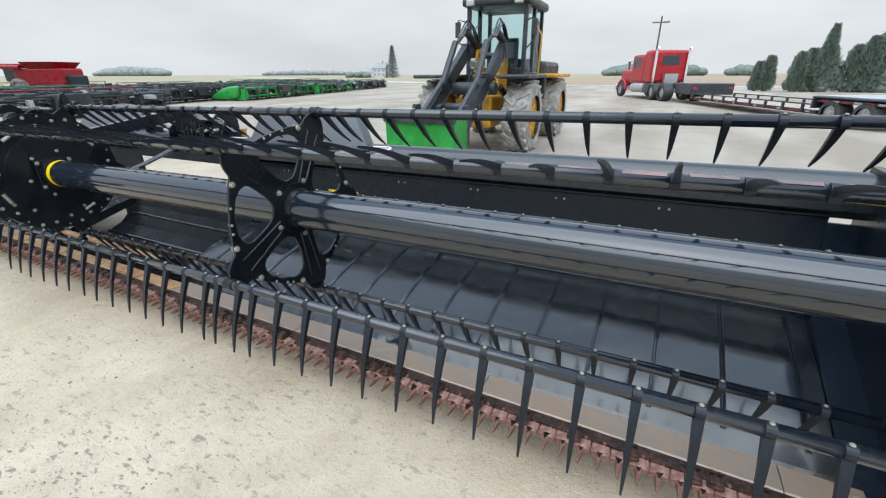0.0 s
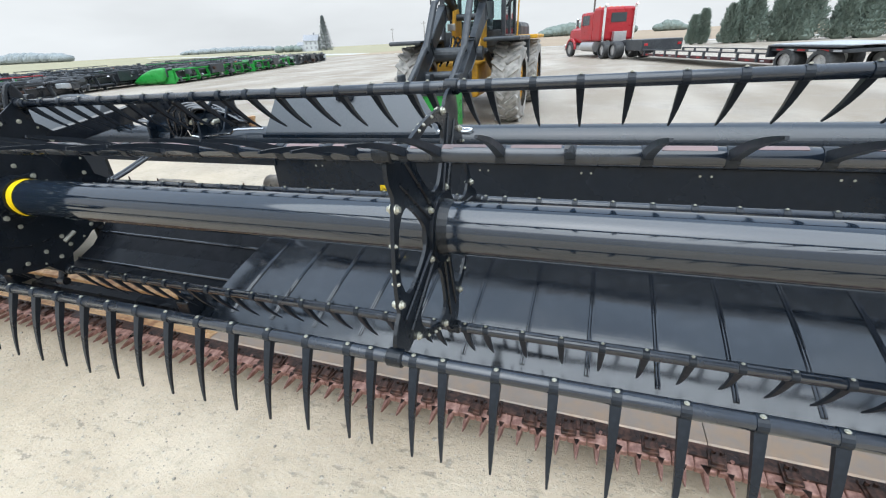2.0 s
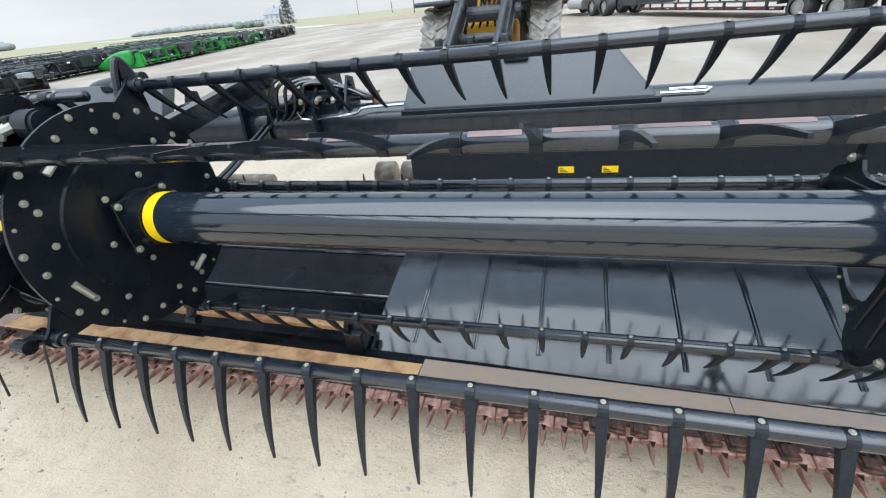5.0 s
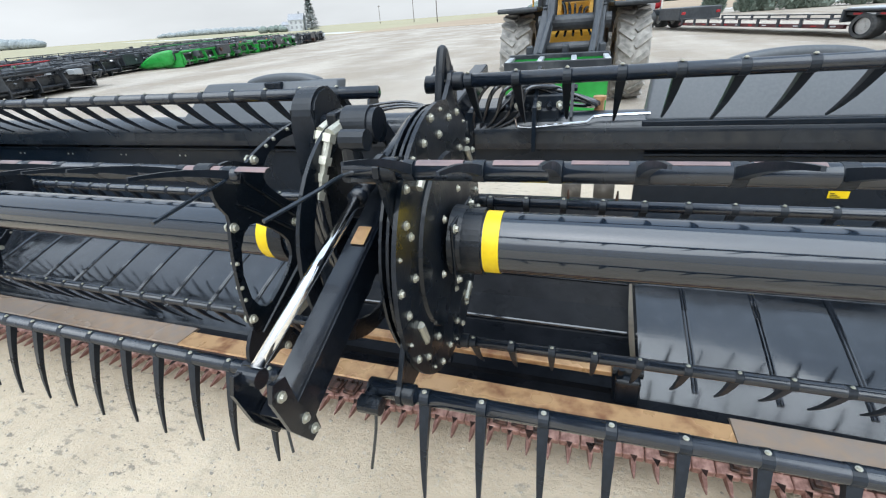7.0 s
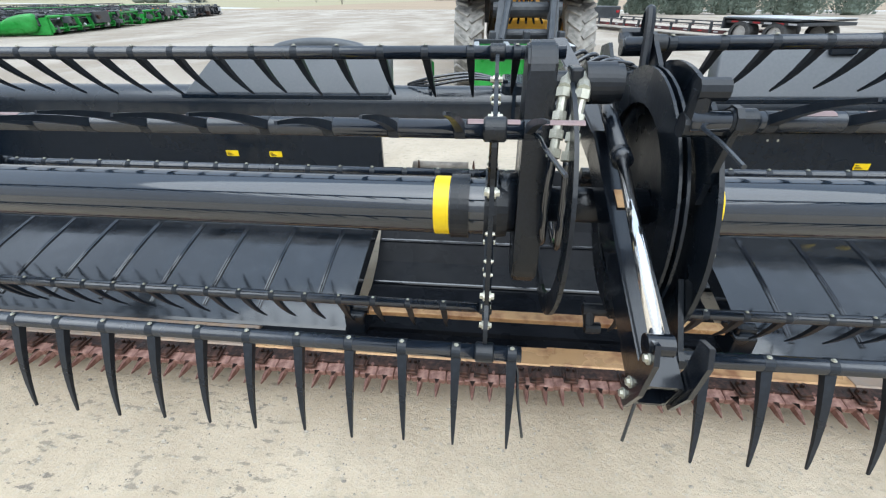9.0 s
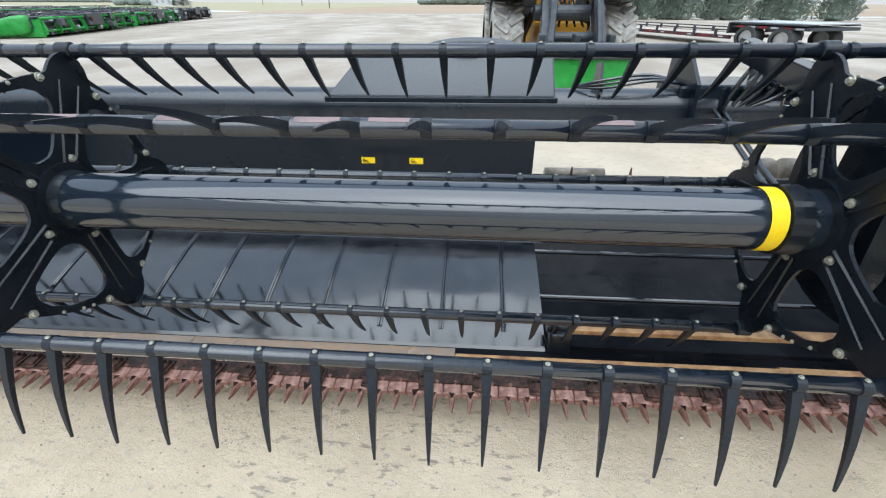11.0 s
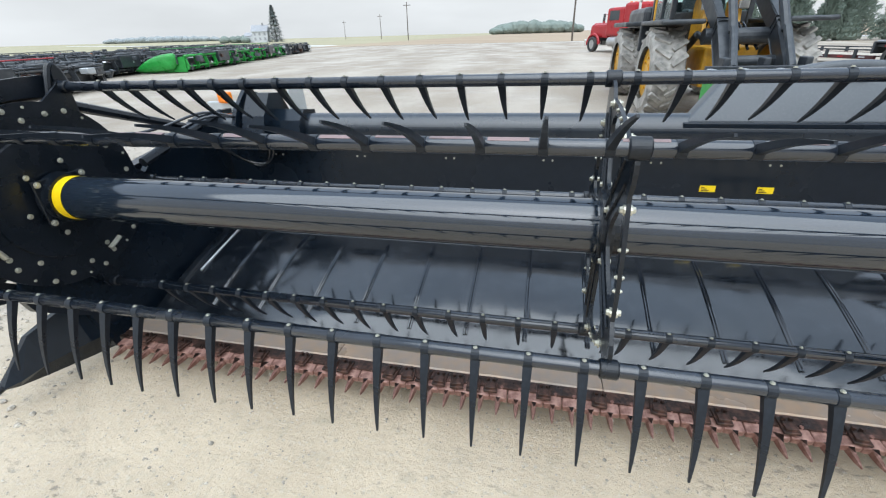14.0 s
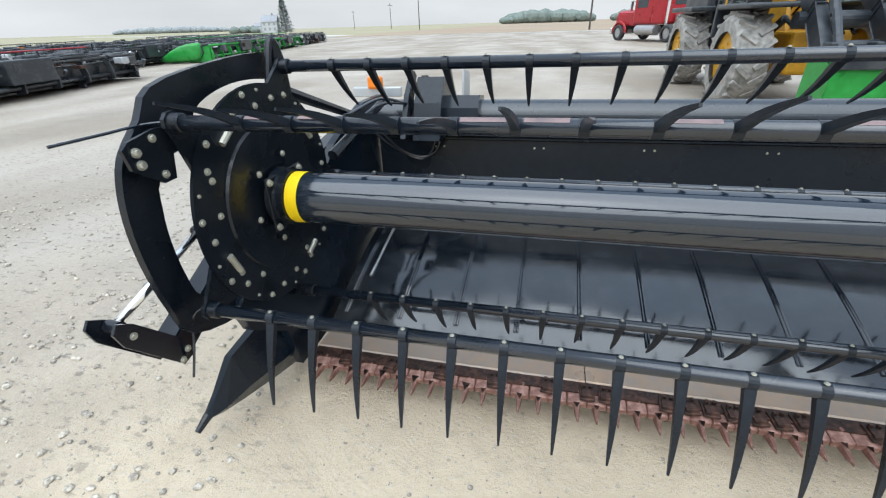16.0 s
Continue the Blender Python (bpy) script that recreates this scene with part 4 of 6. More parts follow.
for x, m_, nm in ((X_END_L - 0.03, HEAD_L, "end"), (X_CEN_R - 0.03, HEAD_R, "centre")):
    y, z = bat_pos(0)
    fin = B()
    pipe(fin, curve_pts([(x - 0.02, y - 0.07, z - 0.12), (x - 0.015, y - 0.045, z - 0.02), (x - 0.012, y - 0.02, z + 0.06), (x - 0.01, y + 0.004, z + 0.095), (x - 0.008, y + 0.03, z + 0.06), (x, y + 0.04, z)], 5), 0.015, 8)
    slab_yz(fin, [(y - 0.025, z - 0.04), (y - 0.012, z + 0.075), (y + 0.008, z + 0.10), (y + 0.03, z + 0.07), (y + 0.05, z - 0.03), (y, z - 0.06)], x - 0.006, x + 0.006)
    tagged(solid("crank_fin", fin, CAST, "pointed black crank fin on the top bat", "crank", m=m_))

# drive between the two reels
drive = thing("reel_drive", "black chain case with hydraulic motor and zinc hose fittings", "reel drive", "", HEAD_C)
case = B()
out = [(0.53 + 0.088 * math.cos(radians(a)), 1.385 + 0.088 * math.sin(radians(a))) for a in range(0, 181, 12)] + [(0.53 + 0.125 * math.cos(radians(a)), 0.82 + 0.125 * math.sin(radians(a))) for a in range(180, 361, 15)]
slab_yz(case, out, 4.585, 4.665)
bmesh.ops.bevel(case, geom=[e for e in case.edges if e.calc_length() < 0.2 and abs(e.verts[0].co.x - e.verts[1].co.x) < 1e-4 and len(e.link_faces) == 2 and e.calc_face_angle(0) > 0.8], offset=0.008, segments=2, affect="EDGES")
part("chain_case", case, CAST, drive, "black rounded chain case", False)
hubr = B()
rod(hubr, (4.50, AY, AZ), (4.60, AY, AZ), 0.10, n=28)
rod(hubr, (4.66, AY, AZ), (5.02, AY, AZ), 0.06, n=24)
part("drive_shaft", hubr, CAST, drive, "", True)
mot = B()
rod(mot, (4.665, 0.50, 1.365), (4.75, 0.50, 1.365), 0.032, n=20)
rod(mot, (4.745, 0.50, 1.365), (4.825, 0.50, 1.365), 0.056, n=32)
rod(mot, (4.825, 0.50, 1.365), (4.845, 0.50, 1.365), 0.050, n=32)
box(mot, (4.70, 0.45, 1.34), (4.735, 0.53, 1.41), bevel=0.008)
part("hydraulic_motor", mot, CAST, drive, "black round hydraulic motor")
for dx, dy in ((0.0, 0.0), (0.045, -0.03)):
    ft = B()
    p = Vector((4.685 + dx, 0.44 + dy, 1.36))
    q = Vector((4.665 + dx * 0.8, 0.36 + dy, 1.20))
    rod(ft, p, q, 0.013, n=10)
    for t in (0.0, 0.35, 0.62, 0.9):
        c0 = p.lerp(q, t)
        c1 = p.lerp(q, t + 0.13)
        rod(ft, c0, c1, 0.021, n=6)
    rod(ft, p, (4.70 + dx, 0.50, 1.38), 0.018, n=8)
    part("hose_fitting", ft, ZINC, drive, "zinc hose fitting")
    hs = B()
    pipe(hs, curve_pts([q, (4.66 + dx, 0.36 + dy, 1.08), (4.67 + dx, 0.42 + dy, 0.90), (4.70 + dx, 0.70, 0.80), (4.74 + dx, 1.2, 0.86), (4.75 + dx, 1.8, 1.05)], 5), 0.013, 8)
    part("hose", hs, RUBBER, drive, "black hydraulic hose", True)
cam2 = B()
slab_yz(cam2, [(y, z) for y, z in ring(AY + 0.02, AZ + 0.02, 0.40, 48)], 4.70, 4.712, [ring(AY + 0.02, AZ + 0.02, 0.33, 40)])
cam2 = part("cam_ring", cam2, CAST, drive, "black cam track ring")
for xx in (4.945, 4.965):
    cr = B()
    slab_yz(cr, ring(AY + 0.03, AZ + 0.01, 0.415, 48), xx, xx + 0.008, [ring(AY + 0.03, AZ + 0.01, 0.31, 40)])
    part("cam_ring", cr, CAST, drive)
for i in range(5):
    y, z = bat_pos(i)
    cr = B()
    a = radians(BAT_ANGLES[i] - 40)
    rod(cr, (4.925, y, z), (4.925, y + 0.075 * math.cos(a), z + 0.075 * math.sin(a)), 0.026, 0.02, n=10)
    rod(cr, (4.90, y, z), (5.0, y, z), 0.026, n=14)
    rod(cr, (4.91, y + 0.075 * math.cos(a), z + 0.075 * math.sin(a)), (4.97, y + 0.075 * math.cos(a), z + 0.075 * math.sin(a)), 0.024, n=12)
    part("crank", cr, CAST, drive)

# hoses, rod and cap on the back tube
hoses = thing("hose_bundle", "bundle of black hydraulic hoses draped over the back tube", "hoses", "", HEAD)
rnd = random.Random(11)
for k in range(7):
    hs = B()
    o = 0.022 * k
    pipe(hs, curve_pts([(4.95, 1.75 + o, 1.16), (5.10 + rnd.uniform(-0.03, 0.03), 1.80 + o, 1.26 + rnd.uniform(-0.02, 0.03)), (5.30, 1.84 + o * 0.7, 1.22 + rnd.uniform(-0.02, 0.02)), (5.46 + rnd.uniform(-0.05, 0.05), 1.84 + o * 0.5, 1.17), (5.40, 1.96, 1.14), (5.15, 2.02, 1.16)], 5), 0.011, 6)
    part("hose", hs, RUBBER, hoses, smooth=True)
for k in range(3):
    hs = B()
    pipe(hs, curve_pts([(4.58, 1.80, 1.17), (4.38, 1.72 + 0.03 * k, 1.20 + 0.01 * k), (4.15, 1.75, 1.16 + 0.02 * k), (4.0, 1.84, 1.15)], 5), 0.009, 6)
    part("hose", hs, RUBBER, hoses, smooth=True)
valve = thing("valve_block", "black hydraulic valve block with hose fittings on the back tube", "valve block", "", HEAD)
vb = B()
box(vb, (4.98, 1.80, 1.13), (5.30, 1.96, 1.235), bevel=0.012)
box(vb, (5.02, 1.84, 1.225), (5.20, 1.94, 1.275), bevel=0.01)
vb = part("block", vb, SHEET, valve)
for k in range(6):
    ft = B()
    xk = 5.0 + 0.055 * k
    rod(ft, (xk, 1.80, 1.185), (xk, 1.755, 1.185), 0.017, n=6)
    rod(ft, (xk, 1.755, 1.185), (xk + 0.01, 1.73, 1.175), 0.012, n=8)
    part("hose_fitting", ft, ZINC if k % 2 else CAST, vb)
for k in range(5):
    hs = B()
    xk = 5.03 + 0.06 * k
    pipe(hs, curve_pts([(xk, 1.86, 1.25), (xk - 0.05, 1.80, 1.33 - 0.015 * k), (xk - 0.16, 1.74, 1.27), (xk - 0.22, 1.76, 1.12), (4.82 - 0.01 * k, 1.80, 1.0)], 5), 0.012, 7)
    part("hose", hs, RUBBER, valve, smooth=True)
brk = thing("tube_bracket", "black upright bracket on the back tube", "bracket", "", HEAD)
bk = B()
slab_yz(bk, [(1.76, 1.12), (1.95, 1.12), (1.93, 1.28), (1.86, 1.30)], 5.33, 5.345)
rod(bk, (5.32, 1.88, 1.25), (5.36, 1.88, 1.25), 0.018, n=8)
part("bracket_plate", bk, SHEET, brk)
bk = B()
slab_yz(bk, [(1.76, 1.12), (1.95, 1.12), (1.93, 1.26), (1.84, 1.28)], 4.13, 4.145)
part("bracket_plate", bk, SHEET, brk)
prop = B()
pipe(prop, [(5.05, 1.70, 1.135), (5.06, 1.715, 1.085), (5.12, 1.73, 1.075), (5.42, 1.74, 1.098), (5.455, 1.745, 1.125), (5.50, 1.75, 1.13), (5.72, 1.76, 1.135)], 0.0085, 8)
solid("prop_rod", prop, CHROME, "bent bright steel prop rod on the back tube", "rod", m=HEAD)
prop = B()
pipe(prop, [(7.06, 1.77, 1.118), (7.26, 1.77, 1.118), (7.28, 1.78, 1.128), (7.26, 1.80, 1.128), (7.10, 1.80, 1.128)], 0.007, 8)
solid("prop_rod", prop, CHROME, "bent bright steel prop rod on the back tube", "rod", m=HEAD_W)
cap = B()
rod(cap, (5.48, 1.92, 1.13), (5.48, 1.92, 1.19), 0.026, n=16)
rod(cap, (5.48, 1.92, 1.185), (5.48, 1.92, 1.205), 0.034, n=16)
solid("filler_cap", cap, WOODPLATE, "tan filler cap standing on the back tube", "cap", m=HEAD_W)

# end divider
div = thing("end_divider", "pointed black end divider reaching to the ground", "divider", "", HEAD_E)
dv = B()
secs = [(0.105, -0.55, 0.02, 0.195, 0.225), (0.165, -0.535, 0.035, 0.17, 0.28), (0.27, -0.51, 0.055, 0.15, 0.40), (0.45, -0.47, 0.07, 0.12, 0.46), (0.62, -0.445, 0.075, 0.09, 0.48)]
rows = []
for y, xc, w, z0, z1 in secs:
    rows.append([dv.verts.new(p) for p in ((xc - w, y, z0 + (z1 - z0) * 0.3), (xc, y, z0), (xc + w, y, z0 + (z1 - z0) * 0.35), (xc + w * 0.2, y, z1), (xc - w * 0.5, y, z1 * 0.98))])
for u, v in zip(rows, rows[1:]):
    for q in range(5):
        dv.faces.new((u[q], u[(q + 1) % 5], v[(q + 1) % 5], v[q]))
dv.faces.new(rows[0])
dv.faces.new(rows[-1][::-1])
bmesh.ops.recalc_face_normals(dv, faces=dv.faces)
part("divider_sheet", dv, SHEET, div)
tip = B()
rod(tip, (-0.55, 0.115, 0.21), (-0.558, 0.05, 0.18), 0.02, 0.012, n=10)
part("divider_tip", tip, CAST, div)
lamp = thing("marker_lamp", "orange marker lamp on a pale steel bracket", "lamp", "", HEAD)
lb = B()
box(lb, (-0.62, 1.98, 1.14), (-0.28, 2.02, 1.20), bevel=0.006)
rod(lb, (-0.45, 2.0, 0.95), (-0.45, 2.0, 1.15), 0.02, n=8)
part("lamp_bracket", lb, GALV, lamp)
ll = B()
box(ll, (-0.50, 1.95, 1.19), (-0.40, 2.0, 1.27), bevel=0.015)
part("lens", ll, ORANGE, lamp, "orange lens")


# ---------------- wheels and machines in the yard ----------------
def wheel_parts(parent, x, y, z, r, w, rim_mat, axis_x=True, lugs=0, tyre_mat=None):
    """A tyre with shoulders and lugs, and a dished rim."""
    bm = B()
    prof = [(-w / 2, r * 0.62), (-w / 2, r * 0.86), (-w * 0.42, r * 0.96), (-w * 0.2, r), (w * 0.2, r), (w * 0.42, r * 0.96), (w / 2, r * 0.86), (w / 2, r * 0.62)]
    n = 40
    rows = []
    for k in range(n):
        a = 2 * math.pi * k / n
        rows.append([bm.verts.new((u, q * math.cos(a), q * math.sin(a))) for u, q in prof])
    for k in range(n):
        p, q = rows[k], rows[(k + 1) % n]
        for j in range(len(prof) - 1):
            bm.faces.new((p[j], p[j + 1], q[j + 1], q[j]))
    bmesh.ops.recalc_face_normals(bm, faces=bm.faces)
    m = Matrix.Translation((x, y, z)) @ (Matrix.Identity(4) if axis_x else Matrix.Rotation(radians(90), 4, "Z"))
    ty = part("tyre", bm, tyre_mat or TYRE, parent, "black rubber tyre" if tyre_mat else "mud-grey rubber tyre", False, m)
    if lugs:
        lg = B()
        box(lg, (-w * 0.27, -0.045, -0.03), (w * 0.27, 0.045, 0.035), bevel=0.012)
        lg = mesh_of("lug", lg, TYRE)
        for k in range(lugs):
            for s in (-1, 1):
                a = 2 * math.pi * (k + (0.5 if s > 0 else 0)) / lugs
                part("lug", lg, None, ty, at=Matrix.Rotation(a, 4, "X") @ Matrix.Translation((s * w * 0.24, 0, r)) @ Matrix.Rotation(radians(38 * s), 4, "Z"))
    rim = B()
    rod(rim, (-w * 0.36, 0, 0), (w * 0.36, 0, 0), r * 0.63, n=32)
    rod(rim, (-w * 0.40, 0, 0), (w * 0.40, 0, 0), r * 0.2, n=16)
    for s in (-1, 1):
        for k in range(8):
            a = 2 * math.pi * k / 8
            rod(rim, (s * w * 0.36, r * 0.35 * math.cos(a), r * 0.35 * math.sin(a)), (s * (w * 0.36 + 0.03), r * 0.35 * math.cos(a), r * 0.35 * math.sin(a)), 0.025, n=6)
    part("rim", rim, rim_mat, ty)
    return ty


def wheel_loader(m):
    """Local y runs to the machine's back; origin under the front axle."""
    th = thing("wheel_loader", "yellow and black wheel loader with a green bucket and muddy tyres", "wheel loader", "", m)
    for x in (-1.05, 1.05):
        for y in (0.0, 3.25):
            wheel_parts(th, x, y, 0.78, 0.78, 0.58, YPAINT, True, 18)
    b = B()
    box(b, (-0.45, -0.5, 0.55), (0.45, 1.4, 1.25), bevel=0.06)
    for x in (-0.3, 0.3):
        slab_yz(b, [(0.1, 1.2), (0.95, 1.2), (1.0, 2.0), (0.75, 2.3), (0.5, 2.25), (0.35, 1.7)], x - 0.035, x + 0.035)
    box(b, (-0.3, 0.75, 1.2), (0.3, 0.85, 1.75), bevel=0.02)
    part("front_frame", b, YPAINT, th, "dusty yellow front frame")
    b = B()
    box(b, (-0.62, 1.5, 0.6), (0.62, 4.6, 1.15), bevel=0.06)
    box(b, (-0.85, 2.9, 1.15), (0.85, 4.9, 2.05), bevel=0.12)
    part("rear_body", b, LDARK, th, "dark engine hood")
    for hw_, y, z, r in ((0.62, -0.75, 1.42, 0.13), (0.34, 0.6, 2.12, 0.07), (0.5, -1.3, 1.05, 0.09)):
        b = B()
        rod(b, (-hw_, y, z), (hw_, y, z), r, n=16)
        part("cross_tube", b, LDARK, th)
    for k in range(5):
        hs = B()
        xk = -0.2 + 0.1 * k
        pipe(hs, curve_pts([(xk, 0.55, 1.5), (xk * 1.2, 0.1, 1.75 - 0.03 * k), (xk * 0.8, -0.4, 1.55), (xk * 1.5, -0.75, 1.2)], 5), 0.022, 6)
        part("hose", hs, SHEET, th, smooth=True)
    for x in (-0.32, 0.32):
        lp = B()
        box(lp, (x - 0.09, 0.28, 1.86), (x + 0.09, 0.36, 2.0), bevel=0.02)
        part("head_lamp", lp, STEEL, th)
    for x in (-1.0, 1.0):
        f = B()
        box(f, (x - 0.36, -0.85, 1.62), (x + 0.36, 0.75, 1.70), bevel=0.03)
        box(f, (x - 0.36, 0.68, 1.15), (x + 0.36, 0.78, 1.70), bevel=0.02)
        part("front_fender", f, LDARK, th)
        f = B()
        box(f, (x - 0.36, 2.35, 1.62), (x + 0.36, 4.1, 1.72), bevel=0.03)
        part("rear_fender", f, YPAINT if x > 0 else LDARK, th)
        arm_ = B()
        pts = [(x * 0.42, 0.95, 2.25), (x * 0.44, 0.1, 2.2), (x * 0.44, -0.9, 1.55), (x * 0.45 - 0.1, -1.9, 0.75)]
        for p, q in zip(pts, pts[1:]):
            d = Vector(q) - Vector(p)
            mm = Matrix.Translation(p) @ d.to_track_quat("Z", "X").to_matrix().to_4x4()
            box(arm_, (-0.15, -0.06, -0.05), (0.15, 0.06, d.length + 0.05), mm, bevel=0.02)
        arm_ = part("lift_arm", arm_, LDARK, th, "black lift arm")
        cy = B()
        rod(cy, (x * 0.62, 0.5, 1.0), (x * 0.55, -0.25, 1.45), 0.07, n=12)
        rod(cy, (x * 0.55, -0.25, 1.45), (x * 0.52, -0.6, 1.32), 0.035, n=12)
        part("lift_ram", cy, LDARK, arm_)
        tc = B()
        rod(tc, (x * 0.36, 0.75, 2.3), (x * 0.36, -0.1, 2.6), 0.085, n=12)
        rod(tc, (x * 0.36, -0.1, 2.6), (x * 0.36, -0.7, 2.3), 0.04, n=10)
        rod(tc, (x * 0.36, -0.7, 2.35), (x * 0.38, -1.35, 1.5), 0.07, n=8)
        rod(tc, (x * 0.38, -1.35, 1.55), (x * 0.40 - 0.1, -2.0, 1.0), 0.06, n=8)
        part("tilt_ram", tc, LDARK, arm_)
        for k in range(3):
            hs = B()
            pipe(hs, curve_pts([(x * 0.36 + 0.04 * k, 0.65, 2.35), (x * 0.38 + 0.04 * k, 0.1, 2.85 - 0.05 * k), (x * 0.40 + 0.04 * k, -0.45, 2.45)], 6), 0.02, 6)
            part("hose", hs, RUBBER, arm_, smooth=True)
    cab = B()
    for x in (-0.72, 0.72):
        for y in (1.0, 1.75, 2.55):
            box(cab, (x - 0.05, y - 0.05, 1.55), (x + 0.05, y + 0.05, 3.25), bevel=0.015)
        box(cab, (x - 0.05, 1.0, 1.5), (x + 0.05, 2.6, 1.75), bevel=0.02)
    box(cab, (-0.74, 0.97, 1.5), (0.74, 1.05, 1.85), bevel=0.02)
    box(cab, (-0.74, 2.5, 1.5), (0.74, 2.6, 2.1), bevel=0.02)
    box(cab, (-0.72, 1.0, 1.35), (0.72, 2.6, 1.55), bevel=0.02)
    cab = part("cab_frame", cab, LDARK, th, "black cab frame")
    rf = B()
    box(rf, (-0.86, 0.8, 3.22), (0.86, 2.75, 3.42), bevel=0.07)
    part("roof", rf, LDARK, cab)
    for x in (-0.6, 0.6):
        wl_ = B()
        box(wl_, (x - 0.1, 0.70, 3.22), (x + 0.1, 0.82, 3.36), bevel=0.02)
        part("work_lamp", wl_, STEEL, cab)
    for lo, hi in (((-0.67, 1.0, 1.85), (0.67, 1.02, 3.22)), ((-0.67, 2.54, 2.1), (0.67, 2.56, 3.22)), ((-0.735, 1.05, 1.75), (-0.72, 2.5, 3.22)), ((0.72, 1.05, 1.75), (0.735, 2.5, 3.22))):
        gl = B()
        box(gl, lo, hi)
        gl = part("pane", gl, GLASS, cab, "clear cab pane")
        gl.visible_shadow = False
    seat = B()
    box(seat, (-0.25, 1.7, 1.6), (0.25, 2.15, 1.95), bevel=0.05)
    box(seat, (-0.24, 2.1, 1.9), (0.24, 2.25, 2.6), bevel=0.05)
    part("seat", seat, LDARK, cab)
    wheel_ = B()
    pipe(wheel_, [(0.18 * math.cos(k * math.pi / 8), 1.35 + 0.1 * math.sin(k * math.pi / 8), 2.15 + 0.15 * math.sin(k * math.pi / 8)) for k in range(17)], 0.015, 6)
    part("steering_wheel", wheel_, LDARK, cab)
    for x in (-0.95, 0.98):
        mr = B()
        pipe(mr, [(x * 0.8, 1.0, 2.9), (x, 0.85, 2.95), (x, 0.85, 2.45), (x * 0.8, 0.98, 2.3)], 0.02, 6)
        box(mr, (x - 0.07, 0.80, 2.55), (x + 0.07, 0.84, 2.9), bevel=0.01)
        part("mirror", mr, LDARK, th)
        rl = B()
        pipe(rl, [(x * 0.95, 1.6, 1.2), (x * 1.0, 1.6, 2.6), (x * 0.8, 1.7, 2.9)], 0.02, 6)
        part("hand_rail", rl, YPAINT, th)
    ex = B()
    rod(ex, (0.45, 3.3, 2.0), (0.45, 3.3, 3.1), 0.07, n=12)
    part("exhaust", ex, LDARK, th)
    cp = B()
    rod(cp, (-0.78, -2.0, 0.95), (0.58, -2.0, 0.95), 0.07, n=12)
    for x in (-0.65, -0.1, 0.45):
        box(cp, (x - 0.05, -2.12, 0.35), (x + 0.05, -1.9, 1.15), bevel=0.02)
    part("coupler", cp, LDARK, th)
    bk_ = B()
    extrude_x(bk_, [(-2.15, 0.98), (-2.15, 0.35), (-2.25, 0.2), (-2.75, 0.18), (-2.75, 0.21), (-2.28, 0.25), (-2.2, 0.38), (-2.2, 0.98)], -0.92, 0.52)
    box(bk_, (-0.92, -2.78, 0.18), (0.52, -2.74, 0.86), bevel=0.01)
    for x in (-0.92, 0.52):
        slab_yz(bk_, [(-2.15, 0.98), (-2.15, 0.2), (-2.75, 0.18), (-2.78, 0.86), (-2.5, 0.98)], x - 0.015, x + 0.015)
    bk_ = part("bucket", bk_, GREEN, th, "bright green bucket")
    for x in (-0.90, -0.44, 0.04, 0.50):
        tr = B()
        box(tr, (x - 0.04, -2.8, 0.96), (x + 0.04, -2.15, 1.01), bevel=0.01)
        part("guard_rib", tr, GALV, bk_, "pale steel rib")
    tr = B()
    box(tr, (-0.95, -2.20, 0.96), (0.55, -2.12, 1.04), bevel=0.01)
    box(tr, (-0.95, -2.84, 0.86), (0.55, -2.74, 1.0), bevel=0.01)
    part("spill_guard", tr, LDARK, bk_, "dark slotted spill guard")
    return th


wheel_loader(pose(5.05, 9.0, 0, 0, 0, 2))


